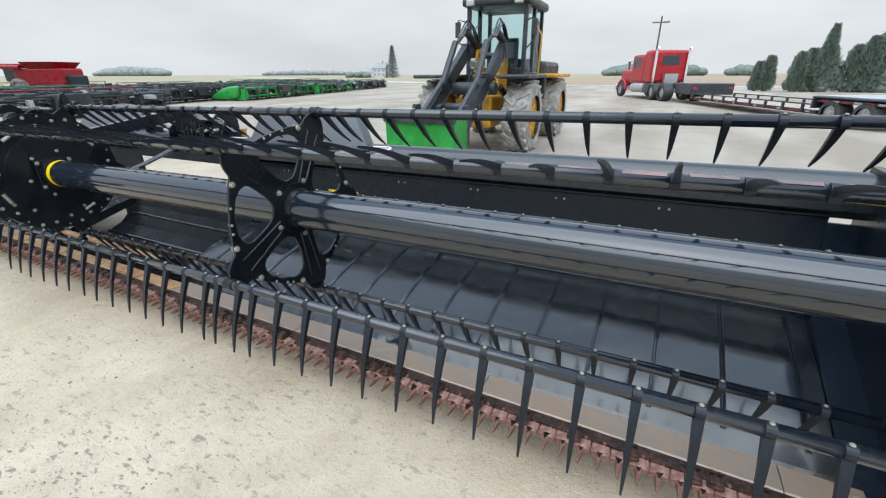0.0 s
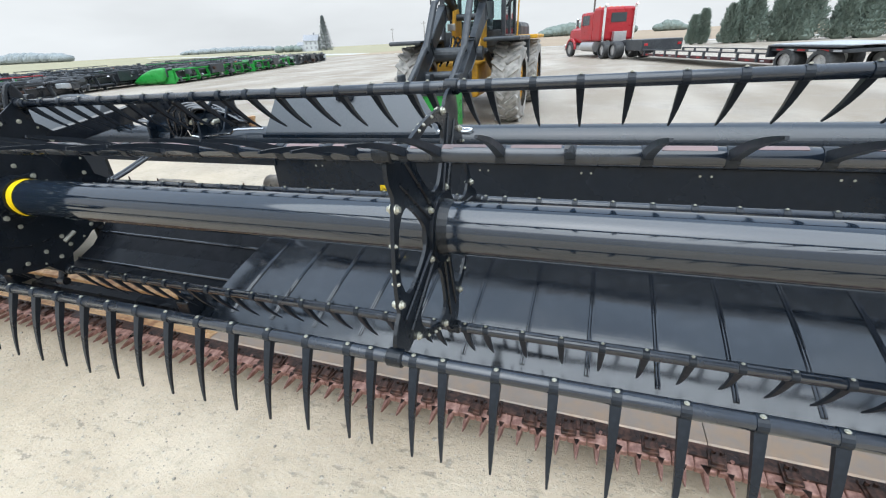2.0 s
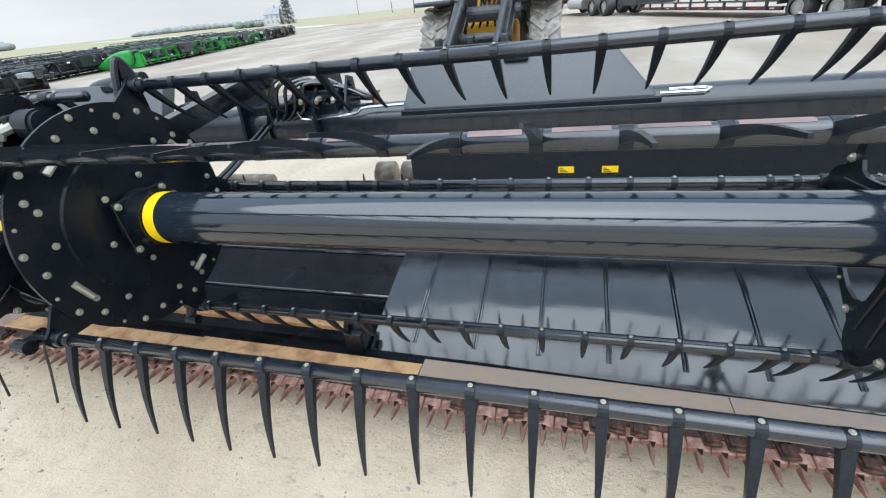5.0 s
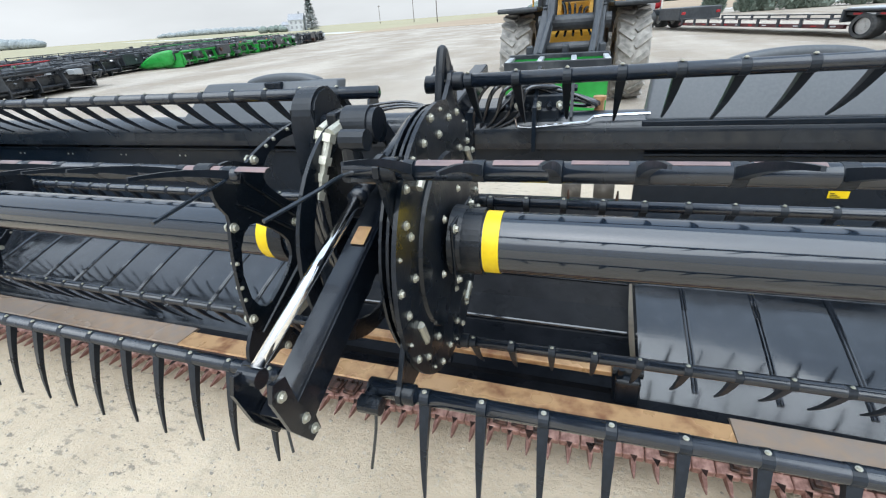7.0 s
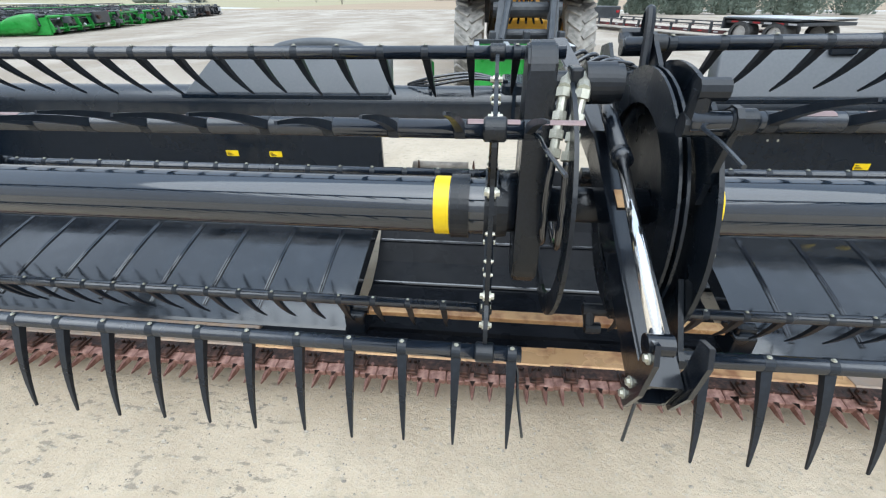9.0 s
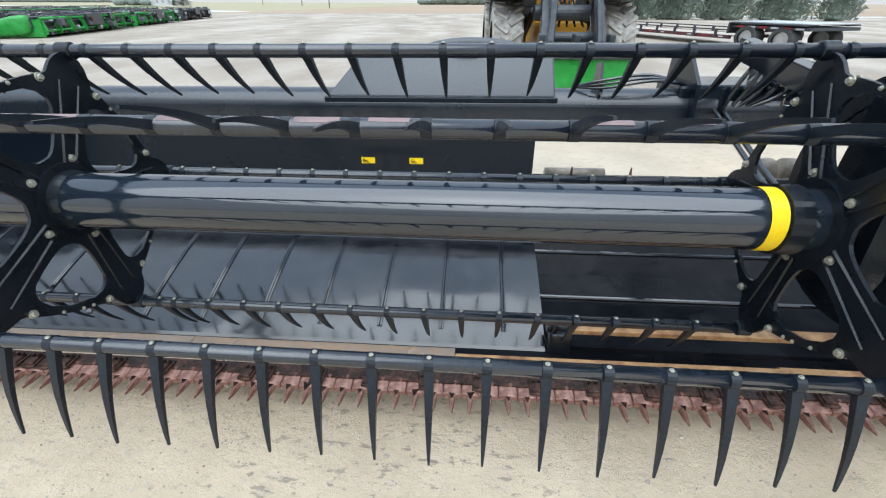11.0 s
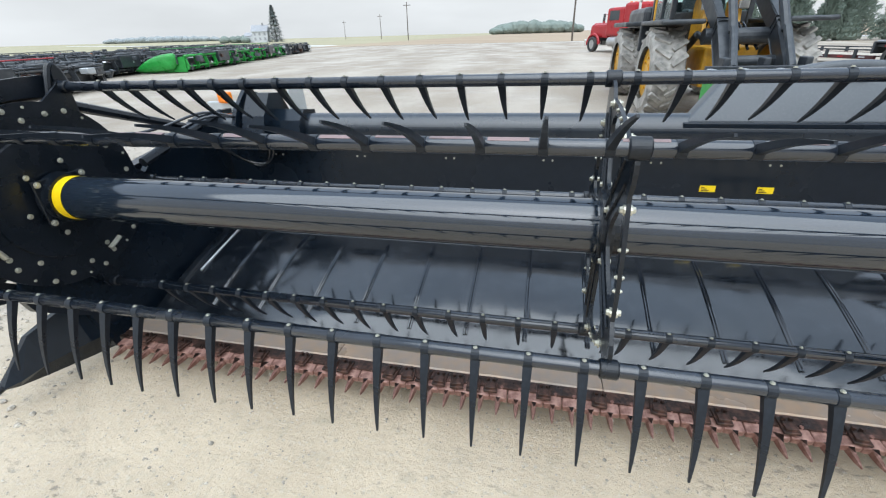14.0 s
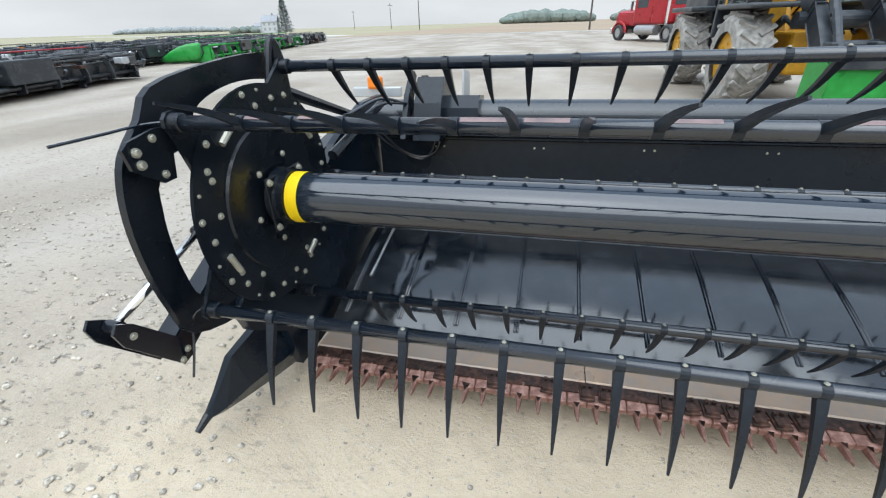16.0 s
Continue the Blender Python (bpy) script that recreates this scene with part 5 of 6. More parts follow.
def semi_truck(m):
    """Local x runs forward; origin under the rear axles."""
    th = thing("semi_truck", "red long-nose semi truck with chrome stacks", "truck", "", m)
    for y in (-1.0, 1.0):
        wheel_parts(th, 5.4, y, 0.52, 0.52, 0.3, STEEL, False, 0, ROADTYRE)
        for x in (-0.65, 0.65):
            wheel_parts(th, x, y * 0.92, 0.52, 0.52, 0.55, STEEL, False, 0, ROADTYRE)
    fr = B()
    for y in (-0.42, 0.42):
        box(fr, (-1.5, y - 0.05, 0.75), (6.0, y + 0.05, 1.0), bevel=0.01)
    part("chassis", fr, LDARK, th)
    cb = B()
    box(cb, (2.2, -1.05, 1.05), (4.1, 1.05, 2.85), bevel=0.16)
    box(cb, (1.1, -1.1, 1.05), (2.3, 1.1, 3.05), bevel=0.16)
    part("cab", cb, RED, th, "glossy red sleeper cab")
    hd = B()
    extrude_x(hd, [(-0.85, 0.95), (0.85, 0.95), (0.8, 1.75), (0.5, 1.95), (-0.5, 1.95), (-0.8, 1.75)], 4.0, 6.15)
    bmesh.ops.bevel(hd, geom=hd.edges[:], offset=0.06, segments=2, affect="EDGES")
    part("hood", hd, RED, th)
    for y in (-1.0, 1.0):
        fd = B()
        pipe(fd, [(5.4 + 0.68 * math.cos(a), y, 0.52 + 0.68 * math.sin(a)) for a in [math.pi * k / 10 for k in range(0, 11)]], 0.09, 6)
        part("fender", fd, RED, th)
        st = B()
        rod(st, (1.0, y * 0.98, 1.0), (1.0, y * 0.98, 3.0), 0.075, n=14)
        pipe(st, [(1.0, y * 0.98, 2.95), (0.95, y * 0.98, 3.12), (0.85, y * 0.98, 3.18)], 0.07, 10)
        part("exhaust_stack", st, CHROME, th, "chrome exhaust stack")
        tk = B()
        rod(tk, (1.7, y * 0.95, 0.72), (3.5, y * 0.95, 0.72), 0.32, n=20)
        part("fuel_tank", tk, STEEL, th)
        wd = B()
        box(wd, (2.75, y * 1.045 - 0.012, 2.05), (3.75, y * 1.045 + 0.012, 2.65), bevel=0.008)
        part("side_window", wd, DGLASS, th)
        mr = B()
        box(mr, (3.95, y * 1.3 - 0.1, 1.9), (4.02, y * 1.3 + 0.1, 2.5), bevel=0.02)
        rod(mr, (4.0, y * 1.02, 2.45), (4.0, y * 1.3, 2.45), 0.015, n=6)
        part("mirror", mr, CHROME, th)
    wd = B()
    box(wd, (1.075, -0.5, 2.15), (1.095, 0.5, 2.7), bevel=0.006)
    part("rear_window", wd, DGLASS, th)
    ws = B()
    box(ws, (4.085, -0.9, 2.05), (4.11, 0.9, 2.7), bevel=0.006)
    part("windscreen", ws, DGLASS, th)
    for y in (-0.75, -0.4, 0.0, 0.4, 0.75):
        ml = B()
        box(ml, (2.1, y - 0.06, 3.04), (2.22, y + 0.06, 3.12), bevel=0.015)
        part("roof_light", ml, ORANGE, th)
    bp = B()
    box(bp, (6.1, -1.15, 0.4), (6.3, 1.15, 0.85), bevel=0.05)
    part("bumper", bp, CHROME, th)
    box_ = B()
    box(box_, (0.7, -0.4, 1.0), (1.0, 0.4, 1.6), bevel=0.02)
    part("headache_rack", box_, STEEL, th)
    return th


semi_truck(pose(9.2, 33.6, 0, 0, 0, 118) @ Matrix.Diagonal((1.14, 1.14, 1.05, 1)))


def lowboy(m):
    """Local x runs forward to the gooseneck; origin under the rear wheels."""
    th = thing("lowboy_trailer", "dark red lowboy trailer with pale deck boards", "trailer", "", m)
    for y in (-1.0, 1.0):
        for x in (-1.4, 0.0):
            wheel_parts(th, x, y, 0.48, 0.48, 0.5, STEEL, False, 0, ROADTYRE)
        fd = B()
        box(fd, (-2.2, y - 0.3, 1.02), (0.8, y + 0.3, 1.08), bevel=0.02)
        box(fd, (0.72, y - 0.3, 0.6), (0.8, y + 0.3, 1.06), bevel=0.02)
        part("fender", fd, LDARK, th)
        bm_ = B()
        box(bm_, (0.8, y - 0.06, 0.34), (10.6, y + 0.06, 0.50), bevel=0.015)
        part("side_beam", bm_, DARKRED, th, "dark red side beam")
        for k in range(9):
            pk = B()
            box(pk, (1.4 + 1.1 * k, y + (0.06 if y > 0 else -0.14), 0.36), (1.5 + 1.1 * k, y + (0.14 if y > 0 else -0.06), 0.72), bevel=0.01)
            part("stake", pk, LDARK, th)
        rl = B()
        box(rl, (0.9, y + (0.10 if y > 0 else -0.14), 0.70), (10.4, y + (0.14 if y > 0 else -0.10), 0.76), bevel=0.01)
        part("side_rail", rl, LDARK, th, "dark side rail")
        for k in range(12):
            mk = B()
            xk = 1.1 + 0.8 * k
            box(mk, (xk, y + (0.062 if y > 0 else -0.068), 0.40), (xk + 0.22, y + (0.068 if y > 0 else -0.062), 0.45))
            part("reflector", mk, (RED if k % 2 else WHITEP), th)
    for k in range(8):
        dk = B()
        box(dk, (0.82, -0.92 + 0.23 * k, 0.44), (10.55, -0.92 + 0.23 * k + 0.215, 0.485), bevel=0.006)
        part("deck_board", dk, STONE, th)
    nk = B()
    box(nk, (10.5, -1.15, 0.62), (12.6, 1.15, 1.35), bevel=0.05)
    box(nk, (12.4, -0.6, 1.05), (14.3, 0.6, 1.3), bevel=0.03)
    part("gooseneck", nk, LDARK, th, "black gooseneck box")
    for y in (-0.95, 0.95):
        tl = B()
        box(tl, (10.46, y - 0.1, 0.95), (10.5, y + 0.1, 1.1), bevel=0.01)
        part("tail_light", tl, RED, th)
    bs_ = B()
    box(bs_, (-2.3, -1.2, 0.85), (0.8, 1.2, 0.98), bevel=0.02)
    part("rear_deck", bs_, LDARK, th)
    for k in range(10):
        dk = B()
        box(dk, (-2.28, -1.19 + 0.238 * k, 1.085), (0.78, -1.19 + 0.238 * k + 0.225, 1.125), bevel=0.006)
        part("deck_board", dk, GALV, th, "pale wet deck board")
    for y in (-1.215, 1.205):
        for k in range(6):
            mk = B()
            box(mk, (-2.1 + 0.45 * k, y, 0.88), (-1.8 + 0.45 * k, y + 0.01, 0.95))
            part("reflector", mk, (RED if k % 2 else WHITEP), th)
    return th


lowboy(pose(15.3, 19.6, 0, 0, 0, 112.0) @ Matrix.Diagonal((1.06, 1.06, 0.86, 1)))


def parked_header(m, L, paint, label, bats=5, stripe=None, seed=1):
    """A simple draper or grain header seen from afar. Local x along it, y to its back."""
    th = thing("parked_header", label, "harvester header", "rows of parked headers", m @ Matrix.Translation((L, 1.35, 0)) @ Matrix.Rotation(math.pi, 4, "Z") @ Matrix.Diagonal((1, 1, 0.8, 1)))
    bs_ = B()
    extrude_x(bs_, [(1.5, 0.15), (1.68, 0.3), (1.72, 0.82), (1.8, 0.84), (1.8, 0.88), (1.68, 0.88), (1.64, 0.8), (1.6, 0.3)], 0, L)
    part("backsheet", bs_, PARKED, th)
    for y, z, rad in ((1.95, 1.06, 0.085), (1.9, 0.38, 0.07)):
        tb = B()
        rod(tb, (0, y, z), (L, y, z), rad, n=12)
        part("frame_tube", tb, paint, th, "", True)
    k = 0.3
    while k < L:
        ps = B()
        slab_yz(ps, [(1.72, 0.12), (2.02, 0.2), (2.06, 0.5), (1.98, 0.95), (2.06, 1.12), (1.86, 1.15), (1.8, 0.9), (1.86, 0.45)], k - 0.03, k + 0.03)
        part("frame_post", ps, paint, th)
        k += 1.27
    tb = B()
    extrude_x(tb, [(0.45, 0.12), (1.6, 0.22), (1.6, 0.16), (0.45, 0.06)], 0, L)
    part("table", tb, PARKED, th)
    cb = B()
    box(cb, (0, 0.35, 0.06), (L, 0.5, 0.12))
    part("cutterbar", cb, DARKRUST, th)
    for x in (0, L):
        s = 1 if x == 0 else -1
        dv_ = B()
        slab_yz(dv_, [(-0.55, 0.05), (1.9, 0.05), (1.95, 1.05), (1.2, 0.95), (0.5, 0.75), (-0.2, 0.3)], x - 0.06, x + 0.06)
        bmesh.ops.bevel(dv_, geom=[e for e in dv_.edges if e.calc_length() > 0.2 and abs(e.verts[0].co.x - e.verts[1].co.x) < 0.01], offset=0.02, segments=2, affect="EDGES")
        part("end_divider", dv_, paint, th)
        if paint is GREEN or seed % 2:
            hood, w = B(), 0.17 if paint is GREEN else 0.12
            side = [(v.x, v.y) for v in curve_pts([(-0.85, 0.2, 0), (-0.55, 0.5, 0), (0.0, 0.88, 0), (0.6, 1.14, 0), (1.15, 1.24, 0), (1.45, 1.2, 0), (1.5, 0.7, 0), (1.3, 0.24, 0), (0.6, 0.12, 0), (-0.4, 0.1, 0), (-0.85, 0.2, 0)], 3)][:-1]
            loops = [[hood.verts.new((x - s * 0.1 + u * w, 0.5 + (y - 0.5) * k, 0.6 + (z - 0.6) * k)) for y, z in side] for u, k in ((-1.3, 0.72), (-1, 0.92), (-0.4, 1.0), (0.4, 1.0), (1, 0.92), (1.3, 0.72))]
            for p, q in zip(loops, loops[1:]):
                for j in range(len(side)):
                    hood.faces.new((p[j], p[(j + 1) % len(side)], q[(j + 1) % len(side)], q[j]))
            hood.faces.new(loops[0][::-1])
            hood.faces.new(loops[-1])
            bmesh.ops.recalc_face_normals(hood, faces=hood.faces)
            part("end_hood", hood, paint, th, "smooth pointed end hood", True)
        ar = B()
        rod(ar, (x + s * 0.12, 1.85, 1.15), (x + s * 0.12, -0.1, 1.0), 0.06, n=8)
        part("reel_arm", ar, LDARK, th)
    rn = random.Random(seed)
    cy, cz, rr = 0.35 + rn.uniform(-0.15, 0.15), 1.0 + rn.uniform(-0.12, 0.12), 0.46
    a00 = rn.uniform(0, 72)
    with_reel = seed % 5 not in (1, 3)
    if with_reel:
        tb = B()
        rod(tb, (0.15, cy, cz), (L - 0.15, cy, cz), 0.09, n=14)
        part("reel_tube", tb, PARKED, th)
        for k in range(5):
            x = 0.2 + (L - 0.4) * k / 4
            sp = B()
            for j in range(bats):
                a = radians(a00 + 360 / bats * j)
                rod(sp, (x, cy, cz), (x, cy + rr * math.cos(a), cz + rr * math.sin(a)), 0.045, 0.03, n=6)
            slab_yz(sp, ring(cy, cz, rr * 0.45, 14), x - 0.01, x + 0.01)
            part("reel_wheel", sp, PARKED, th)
        for j in range(bats):
            a = radians(a00 + 360 / bats * j)
            y, z = cy + rr * math.cos(a), cz + rr * math.sin(a)
            bt = B()
            rod(bt, (0.15, y, z), (L - 0.15, y, z), 0.03, n=8)
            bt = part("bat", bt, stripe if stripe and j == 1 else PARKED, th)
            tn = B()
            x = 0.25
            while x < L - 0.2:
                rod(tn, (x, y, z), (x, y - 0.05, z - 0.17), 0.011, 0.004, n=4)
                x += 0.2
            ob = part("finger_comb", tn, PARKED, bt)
            ob["kind"] = "stuff"
    for x in (L * 0.3, L * 0.7):
        st = B()
        box(st, (x - 0.05, 1.6, 0.0), (x + 0.05, 1.8, 0.4))
        part("stand", st, LDARK, th)
    cbx = B()
    box(cbx, (L * 0.45, 1.75, 0.5), (L * 0.62, 2.15, 1.25), bevel=0.03)
    rod(cbx, (L * 0.2, 2.0, 1.18), (L * 0.8, 2.0, 1.16), 0.035, n=6)
    part("coupling", cbx, LDARK, th)
    for x in (0.0, L):
        s = 1 if x == 0 else -1
        gb = B()
        box(gb, (x - 0.16, 0.95, 0.55), (x + 0.16, 1.55, 0.98 + rn.uniform(0, 0.25)), bevel=0.04)
        box(gb, (x - 0.1, 0.2, 0.3), (x + 0.14, 0.9, 0.62), bevel=0.05)
        part("gearbox_cover", gb, rn.choice([TUBEBACK, SHIELD, LDARK]), th)
        ln = B()
        box(ln, (x - 0.06, -0.58, 0.22), (x + 0.06, -0.5, 0.42), bevel=0.01)
        part("marker_plate", ln, rn.choice([WHITEP, ORANGE, RED]), th)
        pl = B()
        slab_yz(pl, [(-0.4, 0.0), (0.3, 0.0), (0.5, 0.4), (-0.2, 0.25)], x - 0.07, x - 0.062)
        part("skid_plate", pl, rn.choice([STEEL, LDARK, DARKRUST]), th)
    for k in range(5):
        x = L * (0.08 + 0.2 * k + rn.uniform(-0.05, 0.05))
        w = rn.uniform(0.25, 0.9)
        pn = B()
        box(pn, (x, 1.72, 0.98), (x + w, 2.0, rn.uniform(1.16, 1.38)), bevel=0.04)
        part("cover", pn, rn.choice([SHIELD, TUBEBACK, LDARK, PARKED]), th)
        hs = B()
        z0 = rn.uniform(1.2, 1.45)
        pipe(hs, curve_pts([(x, 1.8, 1.1), (x + 0.2, 1.6, z0), (x + 0.6, 1.5, z0 - 0.05), (x + 0.9, 1.75, 1.1)], 4), 0.022, 5)
        part("hose", hs, PARKED, th)
    for k in range(3):
        x = L * rn.uniform(0.05, 0.95)
        rf = B()
        box(rf, (x, 1.70, 1.15), (x + rn.uniform(0.15, 0.5), 1.74, 1.23), bevel=0.006)
        part("reflector", rf, rn.choice([RED, WHITEP, ORANGE, RED]), th)
    for k in range(44):
        x, y0, z0 = L * rn.random(), rn.uniform(-0.4, 1.3) if k % 2 else rn.uniform(1.75, 2.1), rn.uniform(0.1, 0.95)
        if k < 9:
            x = rn.uniform(-0.25, 0.6)
        ft = B()
        if k % 3:
            box(ft, (x, y0, z0), (x + rn.uniform(0.12, 0.45), y0 + rn.uniform(0.1, 0.35), z0 + rn.uniform(0.08, 0.4)), bevel=0.02)
        else:
            rod(ft, (x, y0, z0), (x + rn.uniform(-0.2, 0.3), y0 + rn.uniform(-0.1, 0.5), z0 + rn.uniform(-0.1, 0.4)), rn.uniform(0.03, 0.09), n=10)
        part("fitting", ft, rn.choice([SHIELD, STEEL, LDARK, TUBEBACK, DARKRUST, PARKED, SHIELD, GALV]), th)
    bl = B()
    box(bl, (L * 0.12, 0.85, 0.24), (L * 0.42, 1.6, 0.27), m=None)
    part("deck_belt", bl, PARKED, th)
    return th


ROW = 106.5
rnd = random.Random(21)
dirx, diry = math.cos(radians(ROW)), math.sin(radians(ROW))
layout = [(-12.8, 4.4, 9.4, "r"), (-18.2, 20.9, 10.5, "g"), (-21.7, 32.2, 9.5, "g2"), (-25.0, 43.0, 9.5, "k")]
for r_ in range(1, 6):
    for c_ in range(4):
        along = -3 + 12.0 * c_ + rnd.uniform(-1, 1) + r_ * 0.8
        layout.append((-13.0 - 3.7 * r_ + dirx * along, 5.0 + 1.0 * r_ + diry * along, 9.6 + rnd.uniform(-0.5, 0.9), rnd.choice("kkkkrt") if (r_, c_) != (2, 0) else "g"))
for x, y, L, kind_ in layout:
    paint = {"k": PARKED, "g": GREEN, "g2": GREEN, "r": PARKED, "t": LDARK}[kind_]
    lab_ = {"k": "black draper header parked in a row", "t": "dull dark grey header parked in a row", "g": "bright green grain header parked in a row", "g2": "bright green grain header parked in a row", "r": "black header with red reel bat parked in a row"}[kind_]
    parked_header(pose(x, y, 0, 0, 0, ROW + rnd.uniform(-1.5, 1.5)), L, paint, lab_, 5, RED if kind_ == "r" else (GREEN if kind_[0] == "g" else None), int(abs(x * 100)))


def red_combine(m):
    th = thing("combine_harvester", "red combine harvester with flared grain tank", "combine", "", m)
    bd = B()
    box(bd, (-2.9, -1.4, 1.0), (2.4, 1.4, 2.9), bevel=0.2)
    part("body", bd, RED, th)
    tk = B()
    f = [(-1.2, -1.3, 2.85), (1.6, -1.3, 2.85), (1.6, 1.3, 2.85), (-1.2, 1.3, 2.85)]
    g_ = [(-1.7, -1.7, 3.5), (2.1, -1.7, 3.5), (2.1, 1.7, 3.5), (-1.7, 1.7, 3.5)]
    a = [tk.verts.new(v) for v in f]
    b = [tk.verts.new(v) for v in g_]
    for k in range(4):
        tk.faces.new((a[k], a[(k + 1) % 4], b[(k + 1) % 4], b[k]))
    bmesh.ops.solidify(tk, geom=tk.faces[:], thickness=0.06)
    part("grain_tank", tk, RED, th)
    cb = B()
    box(cb, (-4.4, -0.95, 1.6), (-2.8, 0.95, 3.2), bevel=0.12)
    part("cab", cb, DGLASS, th, "dark glazed cab")
    rf = B()
    box(rf, (-4.5, -1.05, 3.15), (-2.7, 1.05, 3.35), bevel=0.06)
    part("cab_roof", rf, RED, th)
    au = B()
    rod(au, (-1.8, -1.5, 3.0), (-8.2, -1.7, 3.05), 0.2, n=14)
    part("unloading_auger", au, RED, th)
    for x, r, w in ((-2.4, 0.95, 0.75), (2.0, 0.65, 0.5)):
        for y in (-1.45, 1.45):
            wheel_parts(th, x, y, r, r, w, WHITEP, False, 16)
    ch = B()
    box(ch, (2.3, -1.1, 1.2), (3.0, 1.1, 2.2), bevel=0.12)
    part("chopper", ch, LDARK, th)
    return th


red_combine(pose(-37.0, 18.2, 0, 0, 0, 24) @ Matrix.Scale(0.78, 4))
bin_ = thing("grain_bin", "galvanised corrugated round grain bin", "grain bin", "", pose(-36.2, 8.6, 0))
bw = B()
n = 64
rows = []
for k in range(60):
    z = 8.0 * k / 59
    rr = 4.5 + 0.02 * math.sin(k * 1.9)
    rows.append([bw.verts.new((rr * math.cos(2 * math.pi * j / n), rr * math.sin(2 * math.pi * j / n), z)) for j in range(n)])
for u, v in zip(rows, rows[1:]):
    for j in range(n):
        bw.faces.new((u[j], u[(j + 1) % n], v[(j + 1) % n], v[j]))
part("bin_wall", bw, GALV, bin_)
br = B()
rod(br, (0, 0, 8.0), (0, 0, 10.2), 4.65, 0.4, n=40)
part("bin_roof", br, GALV, bin_)


# ---------------- trees, poles, house ----------------
def cedar(x, y, leaders, seed, label):
    """An evergreen of one or more upright leaders, each a trunk in a cone of many small sprays."""
    th = thing("cedar_tree", label, "tree", "row of cedars", pose(x, y, 0))
    rn = random.Random(seed)
    tr, core = B(), B()
    vs, fs = [], []
    for li, (dx, dy, h, r, spire) in enumerate(leaders):
        pipe(tr, [(dx, dy, 0), (dx + 0.03, dy + 0.02, h * 0.4), (dx, dy + 0.05, h * 0.9)], [0.16, 0.1, 0.03], 8)
        for k in range(14):
            a, z = rn.uniform(0, 6.28), h * rn.uniform(0.08, 0.85)
            q = 0.8 * r * (1 - z / h)
            pipe(tr, [(dx, dy, z), (dx + q * math.cos(a), dy + q * math.sin(a), z + 0.35)], [0.045, 0.012], 5)
        tiers = 5.2 / h
        for k in range(int(2600 + 900 * h * r / 3)):
            t = rn.random() ** 0.8
            z = 0.1 + t * h
            prof = r * (1 - t) ** spire * (0.82 + 0.18 * min(1, t * 8)) + 0.05
            a = rn.uniform(0, 6.28)
            lump = 1 + 0.55 * noise.noise(Vector((2.2 * math.cos(a), 2.2 * math.sin(a), z * 1.3 + seed * 7 + li * 3))) + 0.25 * noise.noise(Vector((5 * math.cos(a), 5 * math.sin(a), z * 3.1 + seed)))
            q = prof * lump * (1 - 0.55 * rn.random() ** 2.2)
            c = Vector((dx + q * math.cos(a), dy + q * math.sin(a), z))
            out = Vector((math.cos(a), math.sin(a), rn.uniform(0.3, 1.5))).normalized()
            side = out.cross(Vector((rn.uniform(-1, 1), rn.uniform(-1, 1), rn.uniform(-1, 1)))).normalized()
            s = rn.uniform(0.1, 0.26)
            b0 = len(vs)
            vs += [c - side * s * 0.4, c + side * s * 0.4, c + out * s * 1.5]
            fs.append((b0, b0 + 1, b0 + 2))
        for k in range(12):
            t = (k + 0.5) / 12
            rr = r * (1 - t) ** spire * 0.5 + 0.02
            bmesh.ops.create_icosphere(core, subdivisions=2, radius=1.0, matrix=Matrix.Translation((dx, dy, 0.1 + t * h * 0.9)) @ Matrix.Diagonal((rr, rr, h / 12, 1)))
    part("trunk", tr, BARK, th)
    me = bpy.data.meshes.new("crown")
    me.from_pydata([tuple(v) for v in vs], [], fs)
    me.materials.append(LEAF)
    part("crown", me, None, th)
    for v in core.verts:
        v.co += Vector(noise.noise_vector(v.co * 2.2)) * 0.2
    part("inner_foliage", core, LEAF, th)


COL = "dense green upright cedar at the yard's edge"
cedar(17.0, 55.5, ((-0.5, 0, 2.6, 0.5, 0.5), (0.35, 0.1, 3.1, 0.6, 0.5)), 1, "slim twin-stemmed green cedar at the yard's edge")
cedar(20.9, 55.0, ((-1.2, 0, 3.4, 0.85, 0.5), (-0.4, 0.2, 3.7, 0.9, 0.55), (0.75, 0.2, 5.7, 1.6, 1.2)), 2, "green cedar clump with a tall pointed leader")
cedar(25.3, 55.0, ((-1.6, 0, 3.9, 1.0, 0.6), (-0.5, 0.1, 4.6, 1.4, 0.7), (0.8, 0.3, 7.0, 2.2, 1.2)), 3, "broad green cedar clump with a pointed top")
cedar(30.4, 54.6, ((-1.5, 0, 4.2, 1.2, 0.6), (0.7, 0.2, 7.0, 2.4, 1.15)), 4, "broad green cedar clump with a pointed top")
cedar(36.0, 54.2, ((-1.4, 0, 4.4, 1.3, 0.65), (0.9, 0.1, 6.2, 2.0, 0.8)), 5, COL)
cedar(41.5, 54.0, ((0.0, 0, 6.0, 2.0, 0.8),), 6, COL)


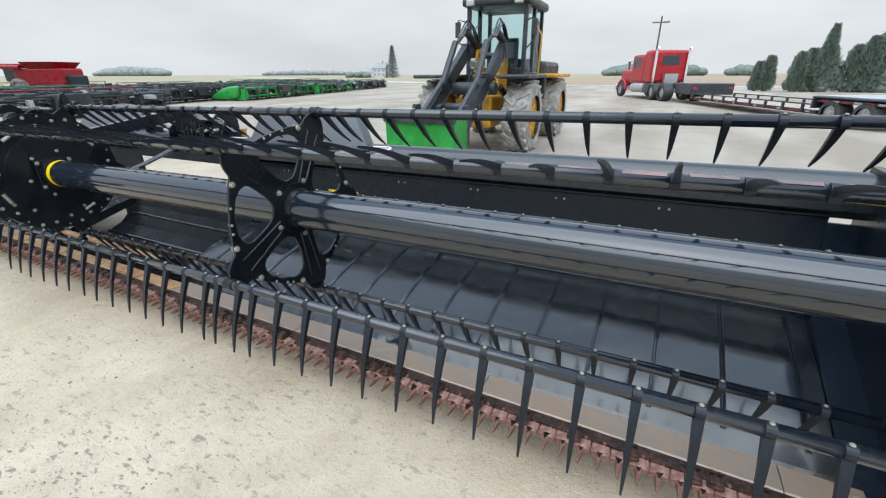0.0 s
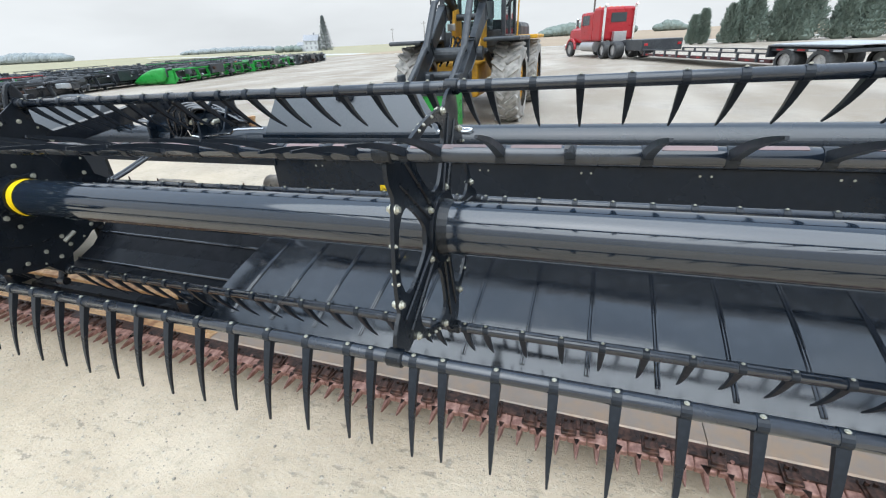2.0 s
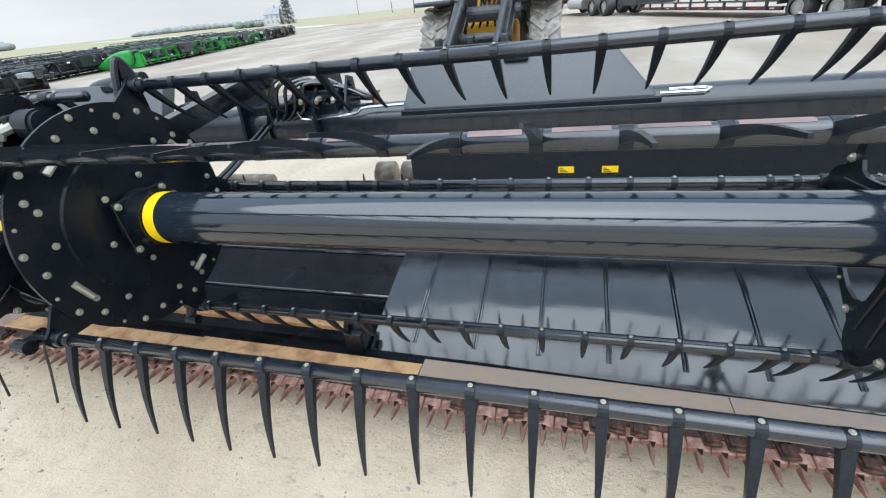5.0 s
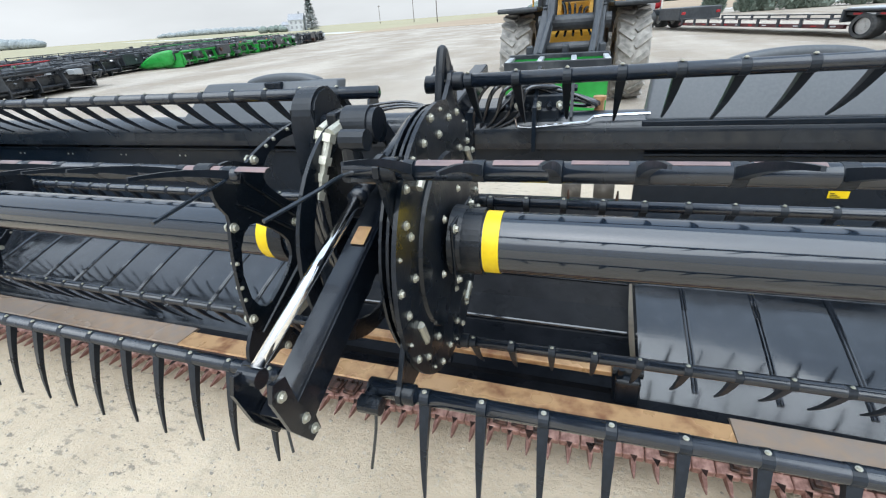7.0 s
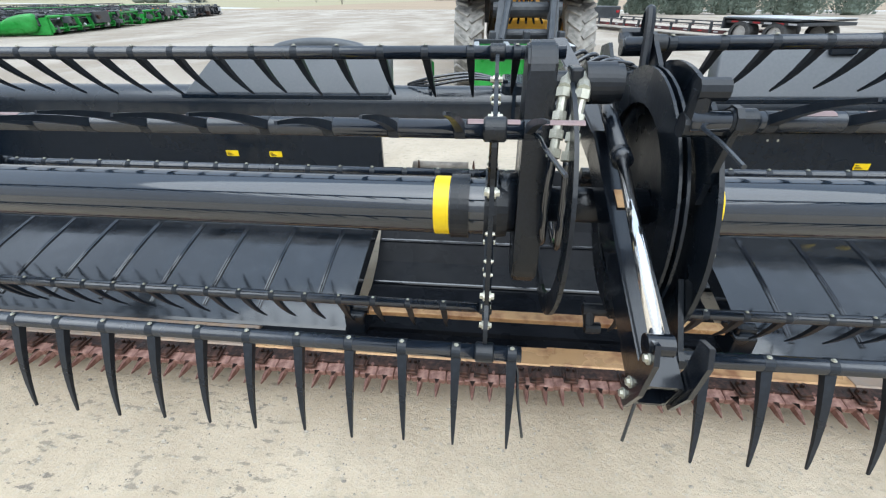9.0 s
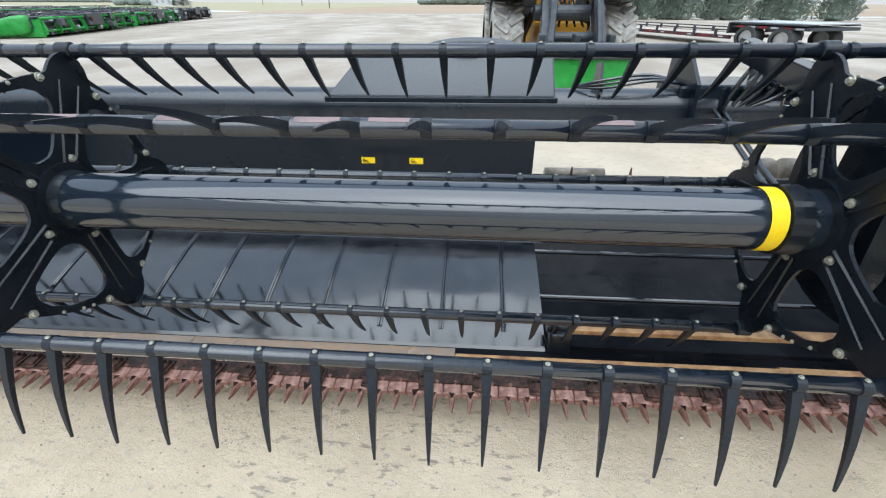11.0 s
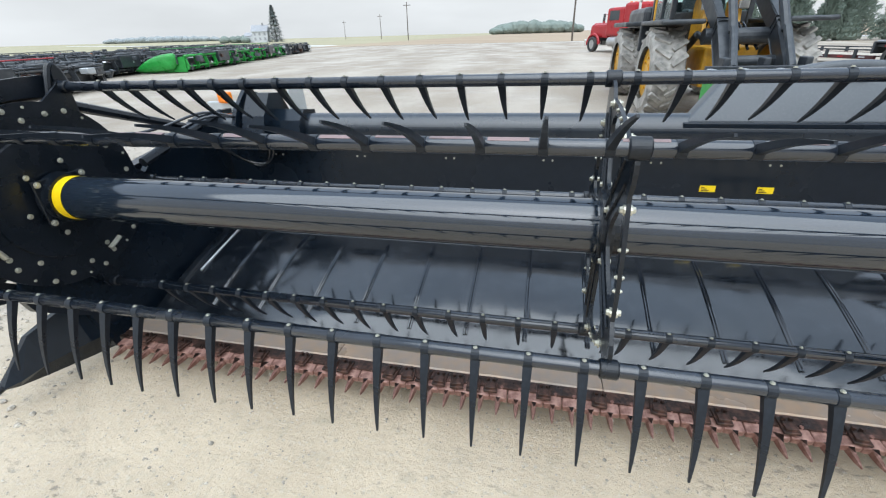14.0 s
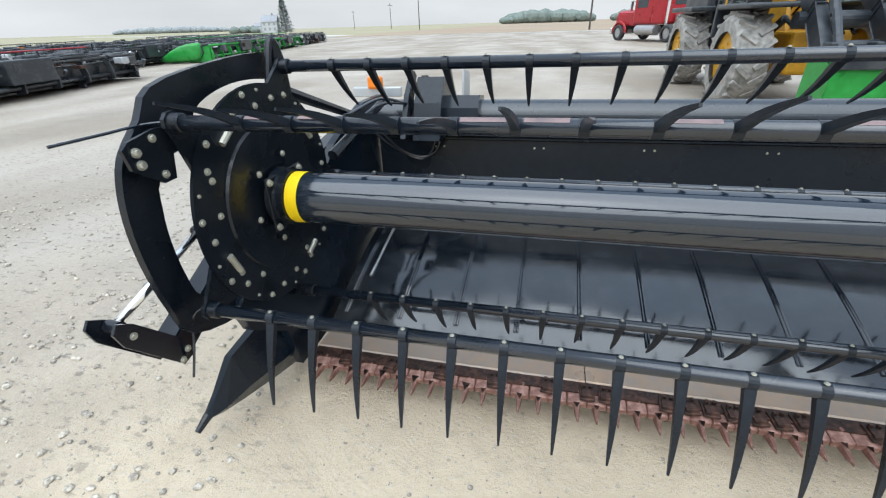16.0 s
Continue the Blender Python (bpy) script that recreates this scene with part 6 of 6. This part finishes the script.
def utility_pole(x, y, h, label):
    th = thing("utility_pole", label, "utility pole", "roadside poles", pose(x, y, 0))
    p = B()
    rod(p, (0, 0, 0), (0, 0, h), 0.16, 0.11, n=10)
    part("pole", p, TIMBER, th)
    c = B()
    box(c, (-1.2, -0.08, h - 1.0), (1.2, 0.08, h - 0.82), bevel=0.01)
    c = part("crossarm", c, TIMBER, th)
    for u in (-1.05, -0.5, 0.5, 1.05):
        i_ = B()
        rod(i_, (u, 0, h - 0.82), (u, 0, h - 0.62), 0.05, 0.04, n=8)
        part("insulator", i_, GALV, c)


utility_pole(5.6, 80.0, 9.9, "weathered timber utility pole by the road")
utility_pole(-43.5, 150.0, 11.0, "distant weathered utility pole by the road")
utility_pole(-80.0, 225.0, 11.0, "distant weathered utility pole by the road")
utility_pole(-133.0, 300.0, 11.0, "distant weathered utility pole by the road")
road = B()
for k in range(1):
    vs = [road.verts.new((x, y, 0.016)) for x, y in ((60, 66.5), (62, 72.5), (-30, 84), (-400, 330), (-404, 322), (-32, 76))]
    road.faces.new(vs)
for f in road.faces:
    f.normal_update()
    if f.normal.z < 0:
        f.normal_flip()
solid("road", road, ROADM, "wet pale road along the field", "road", kind="structure")

house = thing("farmhouse", "pale farmhouse with grey roof beside a spruce", "house", "", pose(-142.0, 217, 0, 0, 0, 20) @ Matrix.Scale(1.1, 4))
hw = B()
box(hw, (-3.5, -3, 0), (3.5, 3, 4.6))
box(hw, (-7.0, -2.4, 0), (-3.5, 2.4, 2.8))
part("wall", hw, WHITEP, house)
hr = B()
extrude_x(hr, [(-3.3, 4.5), (3.3, 4.5), (0, 7.2)], -3.7, 3.7)
extrude_x(hr, [(-2.6, 2.75), (2.6, 2.75), (0, 4.2)], -7.2, -3.4)
part("roof", hr, ROOF, house)
for x in (-2.2, 0.0, 2.2):
    for z in (0.9, 2.9):
        w_ = B()
        box(w_, (x - 0.45, -3.03, z), (x + 0.45, -2.98, z + 1.2))
        # panes in the roof's pale grey: haze painted over dark glass
        part("window", w_, ROOF, house)
chm = B()
box(chm, (1.0, -0.3, 6.3), (1.6, 0.3, 8.0))
part("chimney", chm, ROOF, house)
sp = thing("spruce_tree", "tall dark spruce beside the farmhouse", "tree", "", pose(-134.0, 217.5, 0) @ Matrix.Scale(1.33, 4))
tr = B()
rod(tr, (0, 0, 0), (0, 0, 12), 0.25, 0.04, n=8)
part("trunk", tr, BARK, sp)
rn = random.Random(9)
vs, fs = [], []
for k in range(2600):
    t = rn.random()
    z = 0.6 + t * 11.9
    q = (3.3 * (1 - t) ** 0.9 + 0.1) * (0.55 + 0.45 * abs(math.sin(z * 2.6))) * rn.uniform(0.5, 1.1)
    a = rn.uniform(0, 6.28)
    c = Vector((q * math.cos(a), q * math.sin(a), z - q * 0.25))
    out = Vector((math.cos(a), math.sin(a), -0.3)).normalized()
    side = out.cross(Vector((0, 0, 1))) * rn.uniform(0.2, 0.5)
    b0 = len(vs)
    vs += [c - side, c + side, c + out * rn.uniform(0.4, 0.8)]
    fs.append((b0, b0 + 1, b0 + 2))
me = bpy.data.meshes.new("crown")
me.from_pydata([tuple(v) for v in vs], [], fs)
me.materials.append(SPRUCE)
part("crown", me, None, sp)
blob_row("farm_shrubs", -164, -145, 214, 4.0, FARLEAF, "hazy shrubs by the farmhouse", 6, 10)
blob_row("far_woods", 46, 62, 420, 9, FARLEAF, "distant hazy tree clump", 8, 10)
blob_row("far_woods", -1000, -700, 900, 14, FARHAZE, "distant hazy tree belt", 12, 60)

# ---------------- loose stones on the yard ----------------
rn = random.Random(31)
vs, fs = [], []
ico = B()
bmesh.ops.create_icosphere(ico, subdivisions=1, radius=1.0)
base_v = [v.co.copy() for v in ico.verts]
base_f = [tuple(v.index for v in f.verts) for f in ico.faces]
ico.free()
for k in range(20000):
    x, y = rn.uniform(-3.5, 10.5), rn.uniform(-1.6, 1.2) if k % 3 else rn.uniform(-0.5, 6.0)
    if k % 3 == 0 or (y > 1.2 and x > -0.6):
        x = rn.uniform(-5.0, -0.5)
    if noise.noise(Vector((x * 0.9, y * 0.9, 3.0))) < rn.uniform(-0.5, 0.35):
        continue
    s = rn.uniform(0.0025, 0.0055) if rn.random() < 0.95 else rn.uniform(0.006, 0.011)
    if x < -0.4 and rn.random() < 0.4:
        s = rn.uniform(0.007, 0.02)
    turn = Euler((rn.uniform(0, 6), rn.uniform(0, 6), rn.uniform(0, 6))).to_matrix()
    sc = Vector((s * rn.uniform(0.8, 1.5), s * rn.uniform(0.7, 1.2), s * rn.uniform(0.5, 0.9)))
    b0 = len(vs)
    for v in base_v:
        w = turn @ v
        vs.append((x + w.x * sc.x, y + w.y * sc.y, s * 0.25 + w.z * sc.z))
    fs += [tuple(b0 + i for i in f) for f in base_f]
me = bpy.data.meshes.new("loose_stones")
me.from_pydata(vs, [], fs)
me.materials.append(STONE)
tagged(new("loose_stones", me), "loose pale and dark stones scattered on the gravel", "stones", kind="stuff")
